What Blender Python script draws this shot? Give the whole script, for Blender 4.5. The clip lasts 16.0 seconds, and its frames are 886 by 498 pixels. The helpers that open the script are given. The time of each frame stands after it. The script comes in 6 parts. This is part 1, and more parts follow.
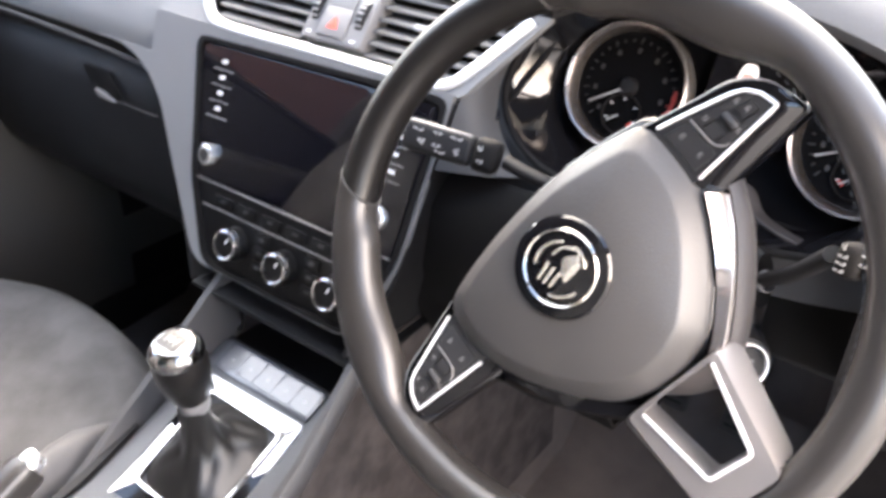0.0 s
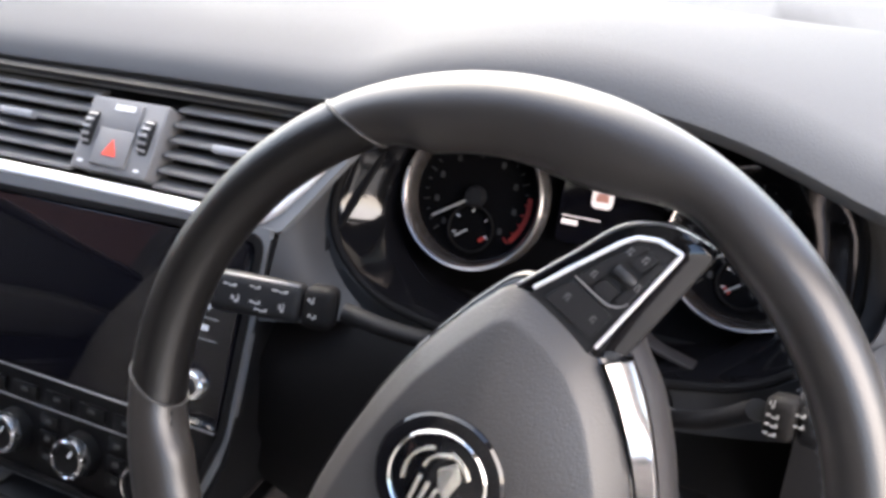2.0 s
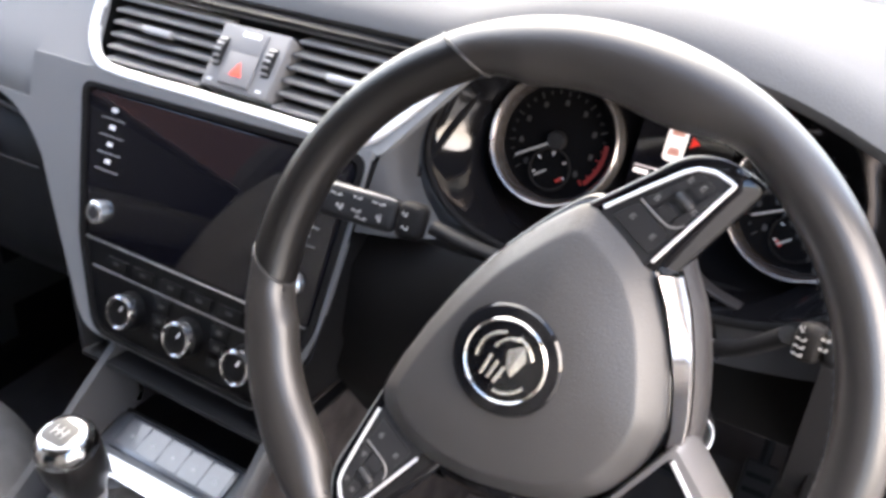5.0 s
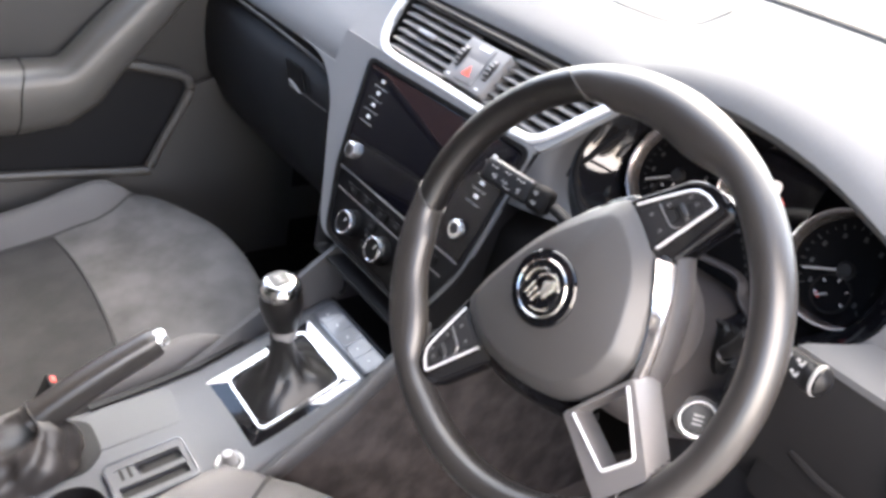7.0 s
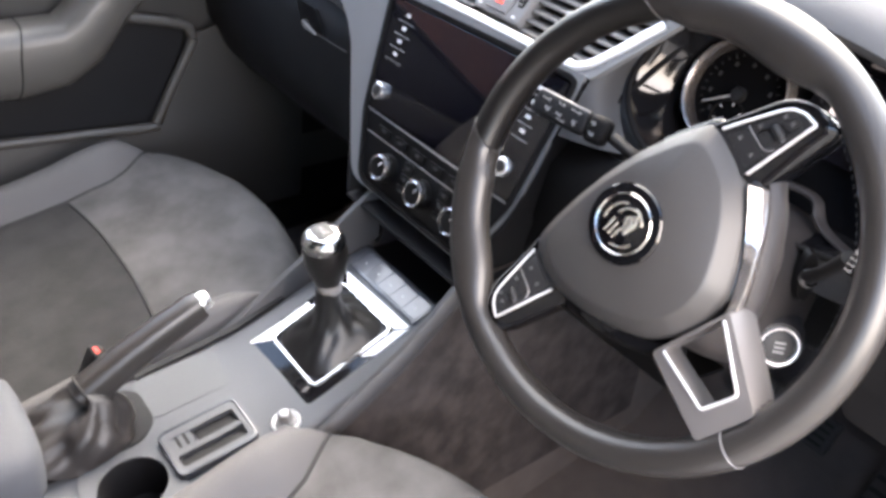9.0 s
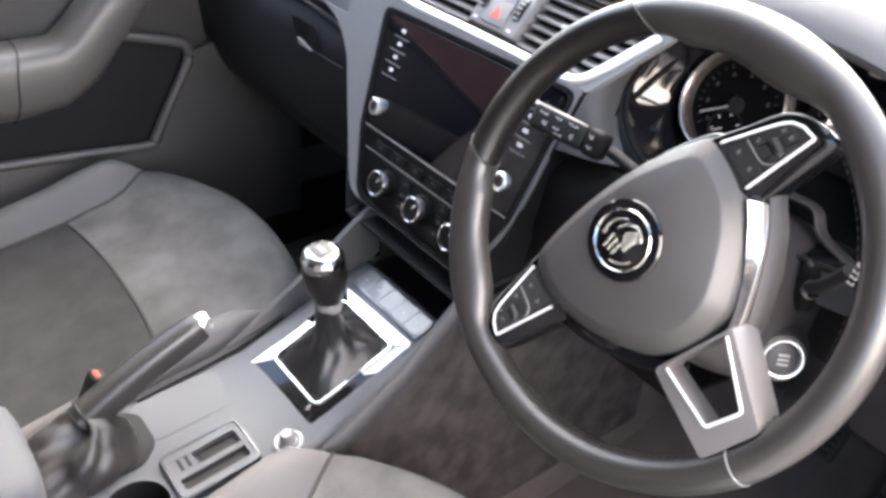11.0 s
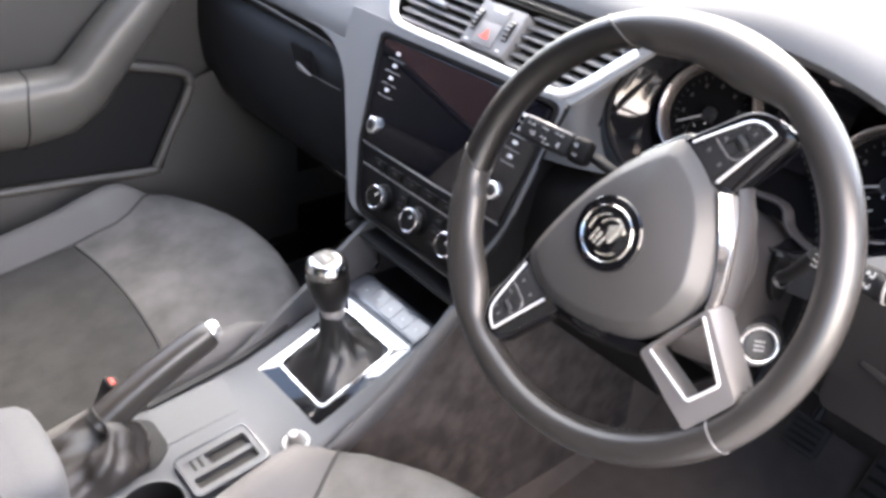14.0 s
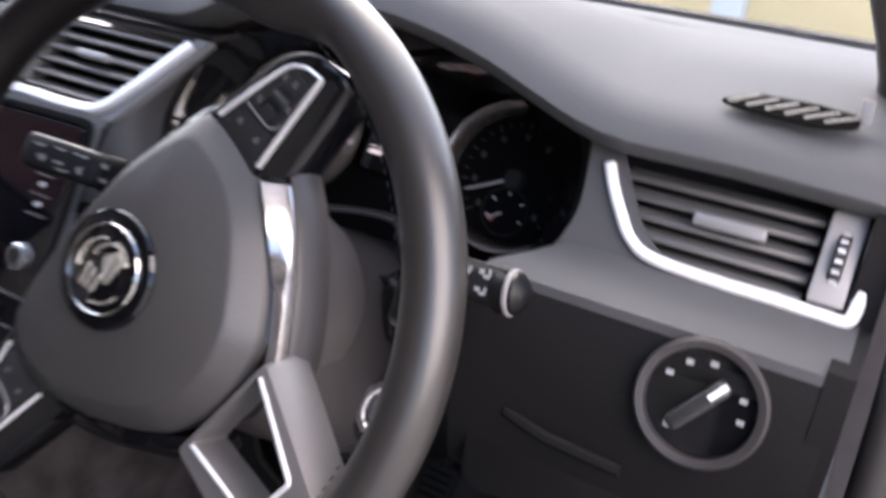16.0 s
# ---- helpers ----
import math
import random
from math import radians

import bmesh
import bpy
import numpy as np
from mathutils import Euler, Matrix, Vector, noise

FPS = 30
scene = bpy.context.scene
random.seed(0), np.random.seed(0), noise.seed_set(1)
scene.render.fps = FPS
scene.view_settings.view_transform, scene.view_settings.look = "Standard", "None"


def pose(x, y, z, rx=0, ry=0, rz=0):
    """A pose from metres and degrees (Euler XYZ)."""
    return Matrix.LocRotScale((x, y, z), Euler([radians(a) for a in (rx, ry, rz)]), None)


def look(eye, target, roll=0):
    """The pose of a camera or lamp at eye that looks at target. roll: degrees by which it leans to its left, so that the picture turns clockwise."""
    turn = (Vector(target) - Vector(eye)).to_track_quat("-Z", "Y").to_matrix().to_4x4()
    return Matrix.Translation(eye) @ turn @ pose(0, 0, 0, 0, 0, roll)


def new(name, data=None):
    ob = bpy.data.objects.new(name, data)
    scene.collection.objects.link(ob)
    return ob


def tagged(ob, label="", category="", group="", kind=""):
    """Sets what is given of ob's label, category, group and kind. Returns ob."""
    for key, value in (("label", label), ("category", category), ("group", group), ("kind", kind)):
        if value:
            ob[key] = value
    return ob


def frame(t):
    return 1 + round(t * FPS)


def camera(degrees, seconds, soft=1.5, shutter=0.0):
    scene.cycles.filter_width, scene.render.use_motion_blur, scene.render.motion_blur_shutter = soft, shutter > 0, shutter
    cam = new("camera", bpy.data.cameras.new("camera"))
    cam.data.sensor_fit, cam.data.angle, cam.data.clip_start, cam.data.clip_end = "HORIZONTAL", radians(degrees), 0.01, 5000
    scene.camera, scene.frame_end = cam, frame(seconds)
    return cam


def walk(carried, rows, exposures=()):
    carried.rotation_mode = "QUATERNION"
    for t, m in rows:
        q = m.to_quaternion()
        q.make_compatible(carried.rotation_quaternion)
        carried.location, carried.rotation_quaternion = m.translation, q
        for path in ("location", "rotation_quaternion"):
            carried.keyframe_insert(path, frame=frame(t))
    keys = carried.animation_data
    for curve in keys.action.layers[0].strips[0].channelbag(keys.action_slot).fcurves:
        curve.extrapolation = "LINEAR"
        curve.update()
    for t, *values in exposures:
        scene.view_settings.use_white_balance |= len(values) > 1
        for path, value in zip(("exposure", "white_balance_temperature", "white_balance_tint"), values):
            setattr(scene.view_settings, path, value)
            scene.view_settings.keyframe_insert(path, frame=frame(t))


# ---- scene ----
cam = camera(56.5, 16.0, soft=3.4, shutter=0.5)
PATH = [
    (0, (0.508, -0.361, 0.923), (-0.512, 1.018, -0.105), 1.7),
    (0.5, (0.48, -0.33, 0.931), (-0.419, 1.136, -0.09), -0.1),
    (1, (0.468, -0.288, 0.919), (-0.306, 1.272, -0.065), 0.9),
    (1.5, (0.454, -0.246, 0.929), (-0.266, 1.35, -0.037), -0.4),
    (2, (0.438, -0.25, 0.929), (-0.281, 1.372, 0.004), 0.6),
    (2.5, (0.434, -0.253, 0.932), (-0.231, 1.39, 0.006), -1.1),
    (3, (0.432, -0.274, 0.928), (-0.237, 1.363, -0.007), -1.5),
    (5.5, (0.486, -0.355, 0.939), (-0.411, 1.13, -0.056), 6.2),
    (6, (0.543, -0.418, 0.953), (-0.417, 1.06, 0.008), 9.9),
    (6.5, (0.597, -0.418, 0.97), (-0.542, 0.857, -0.068), 9.8),
    (7, (0.681, -0.406, 0.994), (-0.65, 0.715, 0.009), 10.4),
    (7.5, (0.69, -0.448, 0.988), (-0.647, 0.664, 0.0), 9.9),
    (8, (0.66, -0.475, 0.978), (-0.558, 0.645, -0.147), 7.7),
    (8.5, (0.638, -0.463, 0.972), (-0.563, 0.649, -0.178), 8.8),
    (9, (0.622, -0.434, 0.975), (-0.62, 0.669, -0.138), 7.2),
    (9.5, (0.618, -0.425, 0.978), (-0.634, 0.668, -0.135), 5.9),
    (10, (0.616, -0.427, 0.979), (-0.633, 0.67, -0.132), 6.1),
    (12.5, (0.621, -0.426, 0.985), (-0.647, 0.691, -0.084), 5.5),
    (13, (0.626, -0.431, 0.988), (-0.647, 0.693, -0.068), 5.6),
    (13.5, (0.641, -0.44, 0.99), (-0.636, 0.694, -0.052), 5.3),
    (14, (0.657, -0.469, 0.985), (-0.617, 0.675, -0.048), 5.1),
    (14.5, (0.675, -0.455, 0.978), (-0.561, 0.742, -0.042), 4.1),
    (15, (0.691, -0.376, 0.961), (-0.444, 0.991, 0.044), 3.3),
    (15.3, (0.692, -0.311, 0.949), (-0.393, 1.136, 0.096), 4.5),
    (15.5, (0.684, -0.29, 0.927), (-0.379, 1.217, 0.153), 6.8),
    (15.7, (0.677, -0.269, 0.89), (-0.379, 1.262, 0.156), 7.4),
    (16, (0.637, -0.247, 0.849), (-0.238, 1.397, 0.122), 7.0),
]
EXPOSURES = [(0.0, 4.10, 6950, 12), (0.5, 4.02, 6950, 12), (1.0, 3.73, 6900, 12), (2.0, 3.22, 6620, 11), (3.0, 3.33, 6670, 11), (5.5, 3.72, 6750, 11), (6.5, 3.74, 6750, 11), (7.0, 3.76, 6700, 11), (7.5, 3.58, 6550, 11),
             (8.5, 3.62, 6680, 11), (10.0, 3.72, 6660, 11), (13.5, 3.84, 6700, 11), (14.5, 3.87, 6670, 12), (15.0, 3.29, 6560, 12), (15.5, 2.50, 6300, 13), (16.0, 2.68, 6400, 16)]
walk(cam, [(t, look(eye, target, roll)) for t, eye, target, roll in PATH], EXPOSURES)

# ---- light: a bright, hazy sky through the glass and the open driver's door ----
world = bpy.data.worlds.new("sky")
scene.world = world
world.use_nodes = True
wn = world.node_tree.nodes
wl = world.node_tree.links
sky = wn.new("ShaderNodeTexSky")
sky.sky_type = "NISHITA"
sky.sun_disc = False
sky.sun_elevation = radians(49)
sky.sun_rotation = radians(-31)
sky.air_density = 0.9
sky.dust_density = 4.0
sky.ozone_density = 0.8
wn["Background"].inputs["Strength"].default_value = 0.15
wl.new(sky.outputs["Color"], wn["Background"].inputs["Color"])

sun_data = bpy.data.lights.new("sun", "SUN")
sun_data.energy = 0.6
sun_data.angle = radians(110)
sun_data.color = (1.0, 0.945, 0.89)
sun = new("sun", sun_data)
sun.matrix_world = look((-2.8, 4.6, 6.4), (0, 0, 0.6))

# the light of the sky and the sunny yard that comes in by the open driver's doorway
day_data = bpy.data.lights.new("doorway_daylight", "AREA")
day_data.shape = "RECTANGLE"
day_data.size = 0.50
day_data.size_y = 0.70
day_data.energy = 2.0
day_data.color = (1.0, 0.86, 0.75)
doorway = new("doorway_daylight", day_data)
doorway.matrix_world = look((1.04, -0.14, 0.97), (0.30, 0.02, 0.58))

# ---- materials ----
def shade(name, color, rough=0.5, metal=0.0, grain=0.0, grain_size=900.0, spread=0.12, spread_size=9.0, coat=0.0, spec=0.5):
    """A painted, moulded or woven surface: two scales of tone and a fine relief."""
    m = bpy.data.materials.new(name)
    m.use_nodes = True
    n, l = m.node_tree.nodes, m.node_tree.links
    b = n["Principled BSDF"]
    b.inputs["Metallic"].default_value = metal
    b.inputs["Specular IOR Level"].default_value = spec
    b.inputs["Coat Weight"].default_value = coat
    b.inputs["Coat Roughness"].default_value = 0.04
    tc = n.new("ShaderNodeTexCoord")
    big = n.new("ShaderNodeTexNoise")
    big.inputs["Scale"].default_value = spread_size
    big.inputs["Detail"].default_value = 5.0
    l.new(tc.outputs["Object"], big.inputs["Vector"])
    fine = n.new("ShaderNodeTexNoise")
    fine.inputs["Scale"].default_value = grain_size
    fine.inputs["Detail"].default_value = 2.0
    l.new(tc.outputs["Object"], fine.inputs["Vector"])
    mix = n.new("ShaderNodeMix")
    mix.data_type = "RGBA"
    mix.inputs["A"].default_value = (*[c * (1 - spread) for c in color], 1)
    mix.inputs["B"].default_value = (*[min(1.0, c * (1 + spread)) for c in color], 1)
    if spread > 0.3:
        clump = n.new("ShaderNodeMapRange")
        clump.inputs["From Min"].default_value = 0.36
        clump.inputs["From Max"].default_value = 0.64
        l.new(big.outputs["Fac"], clump.inputs["Value"])
        l.new(clump.outputs["Result"], mix.inputs["Factor"])
    else:
        l.new(big.outputs["Fac"], mix.inputs["Factor"])
    l.new(mix.outputs["Result"], b.inputs["Base Color"])
    rr = n.new("ShaderNodeMapRange")
    rr.inputs["To Min"].default_value = max(0.02, rough * 0.85)
    rr.inputs["To Max"].default_value = min(1.0, rough * 1.15)
    l.new(big.outputs["Fac"], rr.inputs["Value"])
    l.new(rr.outputs["Result"], b.inputs["Roughness"])
    if grain:
        bump = n.new("ShaderNodeBump")
        bump.inputs["Strength"].default_value = grain
        bump.inputs["Distance"].default_value = 0.0006
        l.new(fine.outputs["Fac"], bump.inputs["Height"])
        l.new(bump.outputs["Normal"], b.inputs["Normal"])
    return m


def glowing(name, color, strength):
    m = shade(name, color, 0.4)
    b = m.node_tree.nodes["Principled BSDF"]
    b.inputs["Emission Color"].default_value = (*color, 1)
    b.inputs["Emission Strength"].default_value = strength
    return m


def clear(name, tint=(1, 1, 1), rough=0.0, gloss=0.05):
    m = bpy.data.materials.new(name)
    m.use_nodes = True
    n, l = m.node_tree.nodes, m.node_tree.links
    out = n["Material Output"]
    tr = n.new("ShaderNodeBsdfTransparent")
    tr.inputs["Color"].default_value = (*tint, 1)
    gl = n.new("ShaderNodeBsdfGlossy")
    gl.inputs["Roughness"].default_value = rough
    mx = n.new("ShaderNodeMixShader")
    mx.inputs["Fac"].default_value = gloss
    l.new(tr.outputs["BSDF"], mx.inputs[1])
    l.new(gl.outputs["BSDF"], mx.inputs[2])
    l.new(mx.outputs["Shader"], out.inputs["Surface"])
    return m


M_TOP = shade("soft_dash_skin", (0.085, 0.0873, 0.0915), 0.75, grain=0.4, grain_size=700, spec=0.10)
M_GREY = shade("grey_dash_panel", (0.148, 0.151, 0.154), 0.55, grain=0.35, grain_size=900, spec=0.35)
# same grey plastic with shade put into its colour, for the driver's side
M_GREY_SHADED = shade("shaded_grey_panel", (0.051, 0.0515, 0.0535), 0.55, grain=0.35, grain_size=900, spec=0.35)
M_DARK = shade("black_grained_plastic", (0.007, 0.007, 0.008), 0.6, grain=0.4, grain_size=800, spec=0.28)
M_LOWER = shade("charcoal_plastic", (0.0078, 0.0074, 0.0076), 0.62, grain=0.4, grain_size=800, spec=0.12)
M_CONSOLE = shade("console_grey_plastic", (0.057, 0.0605, 0.068), 0.5, grain=0.3, grain_size=900)
M_LEATHER = shade("wheel_leather", (0.0055, 0.0051, 0.0050), 0.34, grain=0.2, grain_size=900, spread=0.15, spec=0.45)
M_PAD = shade("airbag_skin", (0.044, 0.042, 0.0408), 0.43, grain=0.35, grain_size=900)
M_PIANO = shade("piano_black", (0.005, 0.005, 0.006), 0.06, spread=0.02)
M_CHROME = shade("chrome", (0.86, 0.86, 0.86), 0.16, 0.9, spread=0.02)
M_SATIN = shade("satin_silver", (0.84, 0.84, 0.85), 0.34, 0.55, spread=0.04)
M_SILVERP = shade("silver_paint", (0.24, 0.235, 0.235), 0.36, 0.4, spread=0.04)
M_PANEL = shade("heater_panel_black", (0.0035, 0.0035, 0.004), 0.40, grain=0.2, spec=0.2)
M_HAZ = shade("hazard_grey_plastic", (0.15, 0.147, 0.146), 0.5, grain=0.2)
M_WHEELH = shade("light_grey_housing", (0.27, 0.262, 0.26), 0.45, 0.1, grain=0.1)
M_BUTTON = shade("rubber_button", (0.014, 0.014, 0.015), 0.5, spread=0.08)
M_MARK = shade("white_print", (0.70, 0.70, 0.70), 0.6, spread=0.03)
M_DIM = shade("unlit_dial_print", (0.022, 0.022, 0.022), 0.6, spread=0.03)
# print of the hazard triangle, given a faint glow of its own
M_RED = glowing("red_glowing_print", (0.80, 0.06, 0.03), 0.05)
M_GLASS_BLACK = shade("black_touch_glass", (0.004, 0.004, 0.006), 0.05, spread=0.02)
M_FABRIC = shade("seat_suede_fabric", (0.064, 0.0622, 0.0615), 0.95, grain=0.9, grain_size=420, spread=0.33, spread_size=15)
# same suede brushed the other way, darkened further as shade for the rear panel
M_FABRIC_SHADED = shade("shaded_brushed_suede", (0.0165, 0.0162, 0.0166), 0.95, grain=0.9, grain_size=420, spread=0.40, spread_size=24)
M_BOLSTER = shade("seat_side_cloth", (0.074, 0.0715, 0.0720), 0.75, grain=0.6, grain_size=700, spread=0.12)
M_SEAM = shade("dark_stitch_groove", (0.02, 0.02, 0.02), 0.9)
M_CARPET = shade("carpet", (0.074, 0.063, 0.058), 1.0, grain=1.0, grain_size=350, spread=0.28, spread_size=26, spec=0.1)
M_DIAL = shade("dial_face", (0.003, 0.003, 0.0035), 0.6, spread=0.05, spec=0.04)
M_NEEDLE = shade("needle_white", (0.34, 0.34, 0.335), 0.5, spread=0.02)
M_HEAD = shade("headliner", (0.15, 0.146, 0.14), 0.95, grain=0.5, grain_size=500)
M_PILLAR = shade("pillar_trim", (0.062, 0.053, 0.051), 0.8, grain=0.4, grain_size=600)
M_PAINT = shade("white_car_paint", (0.62, 0.62, 0.62), 0.3, coat=0.6, spread=0.02)
M_RUBBER = shade("door_rubber", (0.026, 0.024, 0.023), 0.7, spec=0.25)
M_CLEAR = clear("window_glass", (0.93, 0.95, 0.94))
M_GROUND = shade("pale_concrete", (0.33, 0.31, 0.28), 0.9, grain=0.6, grain_size=60, spread=0.15, spread_size=0.8)
M_WALL = shade("ochre_render", (0.78, 0.58, 0.30), 0.9, grain=0.5, grain_size=40, spread=0.12, spread_size=1.5)
M_WALL2 = shade("white_render", (0.72, 0.71, 0.69), 0.9, grain=0.5, grain_size=40, spread=0.08, spread_size=1.5)
M_REFLECTED = shade("reflected_wall_brown", (0.15, 0.06, 0.045), 0.9, spread=0.2)

# ---- mesh helpers ----
def finish(bm, angle=38):
    bmesh.ops.recalc_face_normals(bm, faces=bm.faces)
    for f in bm.faces:
        f.smooth = True
    for e in bm.edges:
        e.smooth = len(e.link_faces) == 2 and e.calc_face_angle(0) < radians(angle)
    return bm


def part(name, bm, material, parent=None, label="", angle=38):
    """Links a bmesh as one mesh object under a thing; its coordinates are the world's."""
    me = bpy.data.meshes.new(name)
    finish(bm, angle).to_mesh(me)
    bm.free()
    me.materials.append(material)
    ob = new(name, me)
    if parent:
        ob.parent = parent
        ob.matrix_parent_inverse = base_of(parent).inverted()
    if label:
        ob["label"] = label
    return ob


def base_of(ob):
    own = ob.matrix_basis.copy()
    return base_of(ob.parent) @ ob.matrix_parent_inverse @ own if ob.parent else own


def thing(name, at, label, category, group="", kind=""):
    ob = new(name)
    ob.empty_display_size = 0.02
    ob.matrix_basis = Matrix.Translation(at)
    return tagged(ob, label, category, group, kind)


def put(bm, m):
    bmesh.ops.transform(bm, matrix=m, verts=bm.verts)
    return bm


def join(*bms):
    out = bmesh.new()
    for b in bms:
        me = bpy.data.meshes.new("tmp")
        b.to_mesh(me)
        b.free()
        out.from_mesh(me)
        bpy.data.meshes.remove(me)
    return out


def bevelled(bm, width, seg=2, sharp=30):
    if width:
        edges = [e for e in bm.edges if len(e.link_faces) == 2 and e.calc_face_angle(0) > radians(sharp)]
        bmesh.ops.bevel(bm, geom=edges, offset=width, offset_type="OFFSET", segments=seg, profile=0.6, affect="EDGES", clamp_overlap=True)
    return bm


def box(size, m=None, bevel=0.0, seg=2):
    bm = bmesh.new()
    bmesh.ops.create_cube(bm, size=1.0)
    bmesh.ops.scale(bm, vec=size, verts=bm.verts)
    bevelled(bm, bevel, seg)
    return put(bm, m) if m else bm


def rounded(poly, radius, n=4):
    """A polygon with its corners rounded off."""
    out = []
    k = len(poly)
    for i in range(k):
        p, a, b = Vector(poly[i]), Vector(poly[i - 1]), Vector(poly[(i + 1) % k])
        r = radius[i] if isinstance(radius, (list, tuple)) else radius
        da, db = (a - p), (b - p)
        r = min(r, da.length * 0.48, db.length * 0.48)
        s, e = p + da.normalized() * r, p + db.normalized() * r
        for j in range(n + 1):
            u = j / n
            out.append(s * (1 - u) ** 2 + p * 2 * u * (1 - u) + e * u * u)
    return [(v.x, v.y) for v in out]


def prism(poly, depth, m=None, bevel=0.0, seg=2, hole=None):
    """A plate: a polygon in x and y, from z = 0 up to depth; hole: a second polygon with as many corners, cut through."""
    bm = bmesh.new()
    if hole:
        rings = [[bm.verts.new((x, y, z)) for x, y in ring] for ring in (poly, hole) for z in (0, depth)]
        o0, o1, i0, i1 = rings
        k = len(poly)
        for j in range(k):
            q = (j + 1) % k
            bm.faces.new((o0[j], o0[q], o1[q], o1[j]))
            bm.faces.new((i0[q], i0[j], i1[j], i1[q]))
            bm.faces.new((o1[j], o1[q], i1[q], i1[j]))
            bm.faces.new((o0[q], o0[j], i0[j], i0[q]))
    else:
        lo = [bm.verts.new((x, y, 0)) for x, y in poly]
        hi = [bm.verts.new((x, y, depth)) for x, y in poly]
        k = len(poly)
        bm.faces.new(lo[::-1])
        bm.faces.new(hi)
        for j in range(k):
            q = (j + 1) % k
            bm.faces.new((lo[j], lo[q], hi[q], hi[j]))
    bmesh.ops.recalc_face_normals(bm, faces=bm.faces)
    bevelled(bm, bevel, seg, 50)
    return put(bm, m) if m else bm


def lathe(profile, m=None, seg=40, arc=360.0):
    """A turned body: (radius, height) pairs round the z axis."""
    bm = bmesh.new()
    full = arc >= 360
    count = seg if full else seg + 1
    rows = []
    for r, z in profile:
        rows.append([bm.verts.new((r * math.cos(radians(arc) * i / seg), r * math.sin(radians(arc) * i / seg), z)) for i in range(count)])
    for a, b in zip(rows, rows[1:]):
        for i in range(seg):
            q = (i + 1) % count
            bm.faces.new((a[i], a[q], b[q], b[i]))
    bmesh.ops.remove_doubles(bm, verts=bm.verts, dist=1e-6)
    bmesh.ops.recalc_face_normals(bm, faces=bm.faces)
    return put(bm, m) if m else bm


def grid(rows, thick=0.0, wrap=False, caps=False):
    """A skin over rows of points, given thickness where asked."""
    bm = bmesh.new()
    vs = [[bm.verts.new(p) for p in row] for row in rows]
    for a, b in zip(vs, vs[1:]):
        k = len(a)
        for i in range(k if wrap else k - 1):
            q = (i + 1) % k
            bm.faces.new((a[i], a[q], b[q], b[i]))
    if caps:
        bm.faces.new(vs[0][::-1])
        bm.faces.new(vs[-1])
    bmesh.ops.recalc_face_normals(bm, faces=bm.faces)
    if thick:
        bmesh.ops.solidify(bm, geom=bm.faces[:], thickness=thick)
    return bm


def curve(pts, n):
    """n points on a smooth line through pts."""
    P = [np.array(p, float) for p in pts]
    P = [2 * P[0] - P[1]] + P + [2 * P[-1] - P[-2]]
    out = []
    k = len(P) - 3
    for i in range(n):
        u = i / (n - 1) * k
        j = min(int(u), k - 1)
        f = u - j
        a, b, c, d = P[j : j + 4]
        out.append(tuple(0.5 * (2 * b + (c - a) * f + (2 * a - 5 * b + 4 * c - d) * f * f + (3 * b - a - 3 * c + d) * f**3)))
    return out


def sweep(path, profile, up=(0, 0, 1), closed=False, caps=True, scales=None):
    """A bar: a closed 2D profile (side, up) carried along a path."""
    pts = [Vector(p) for p in path]
    k = len(pts)
    rows = []
    for i, p in enumerate(pts):
        a = pts[i - 1] if (i or closed) else p
        b = pts[(i + 1) % k] if (i < k - 1 or closed) else p
        d = (b - a).normalized()
        side = d.cross(Vector(up)).normalized()
        top = side.cross(d).normalized()
        s = scales[i] if scales else 1.0
        rows.append([p + side * x * s + top * y * s for x, y in profile])
    if closed:
        rows.append(rows[0])
    bm = grid(rows, wrap=True, caps=caps and not closed)
    if closed:
        bmesh.ops.remove_doubles(bm, verts=bm.verts, dist=1e-6)
        bmesh.ops.recalc_face_normals(bm, faces=bm.faces)
    return bm


def ring(r, n=10, ry=None):
    return [(r * math.cos(2 * math.pi * i / n), (ry or r) * math.sin(2 * math.pi * i / n)) for i in range(n)]


def facing(at, back, turn=0.0):
    """A frame whose z looks out of a panel that leans back by so many degrees, y up the panel, x to the car's right."""
    return pose(at[0], at[1], at[2], 90 - back, 0, 0) @ pose(0, 0, 0, 0, 0, turn)


def lettering(name, text, size, m, material, parent, label=""):
    cu = bpy.data.curves.new(name, "FONT")
    cu.body, cu.size, cu.align_x, cu.align_y, cu.extrude = text, size, "CENTER", "CENTER", 0.0002
    tmp = new("tmp", cu)
    me = bpy.data.meshes.new_from_object(tmp.evaluated_get(bpy.context.evaluated_depsgraph_get()))
    bpy.data.objects.remove(tmp)
    bm = bmesh.new()
    bm.from_mesh(me)
    bpy.data.meshes.remove(me)
    return part(name, put(bm, m), material, parent, label)

# ---- the ground and what stands outside ----
ground = part("ground", box((160, 160, 0.2), pose(0, 0, -0.46)), M_GROUND)
tagged(ground, "pale worn concrete yard around the car", "ground", kind="structure")

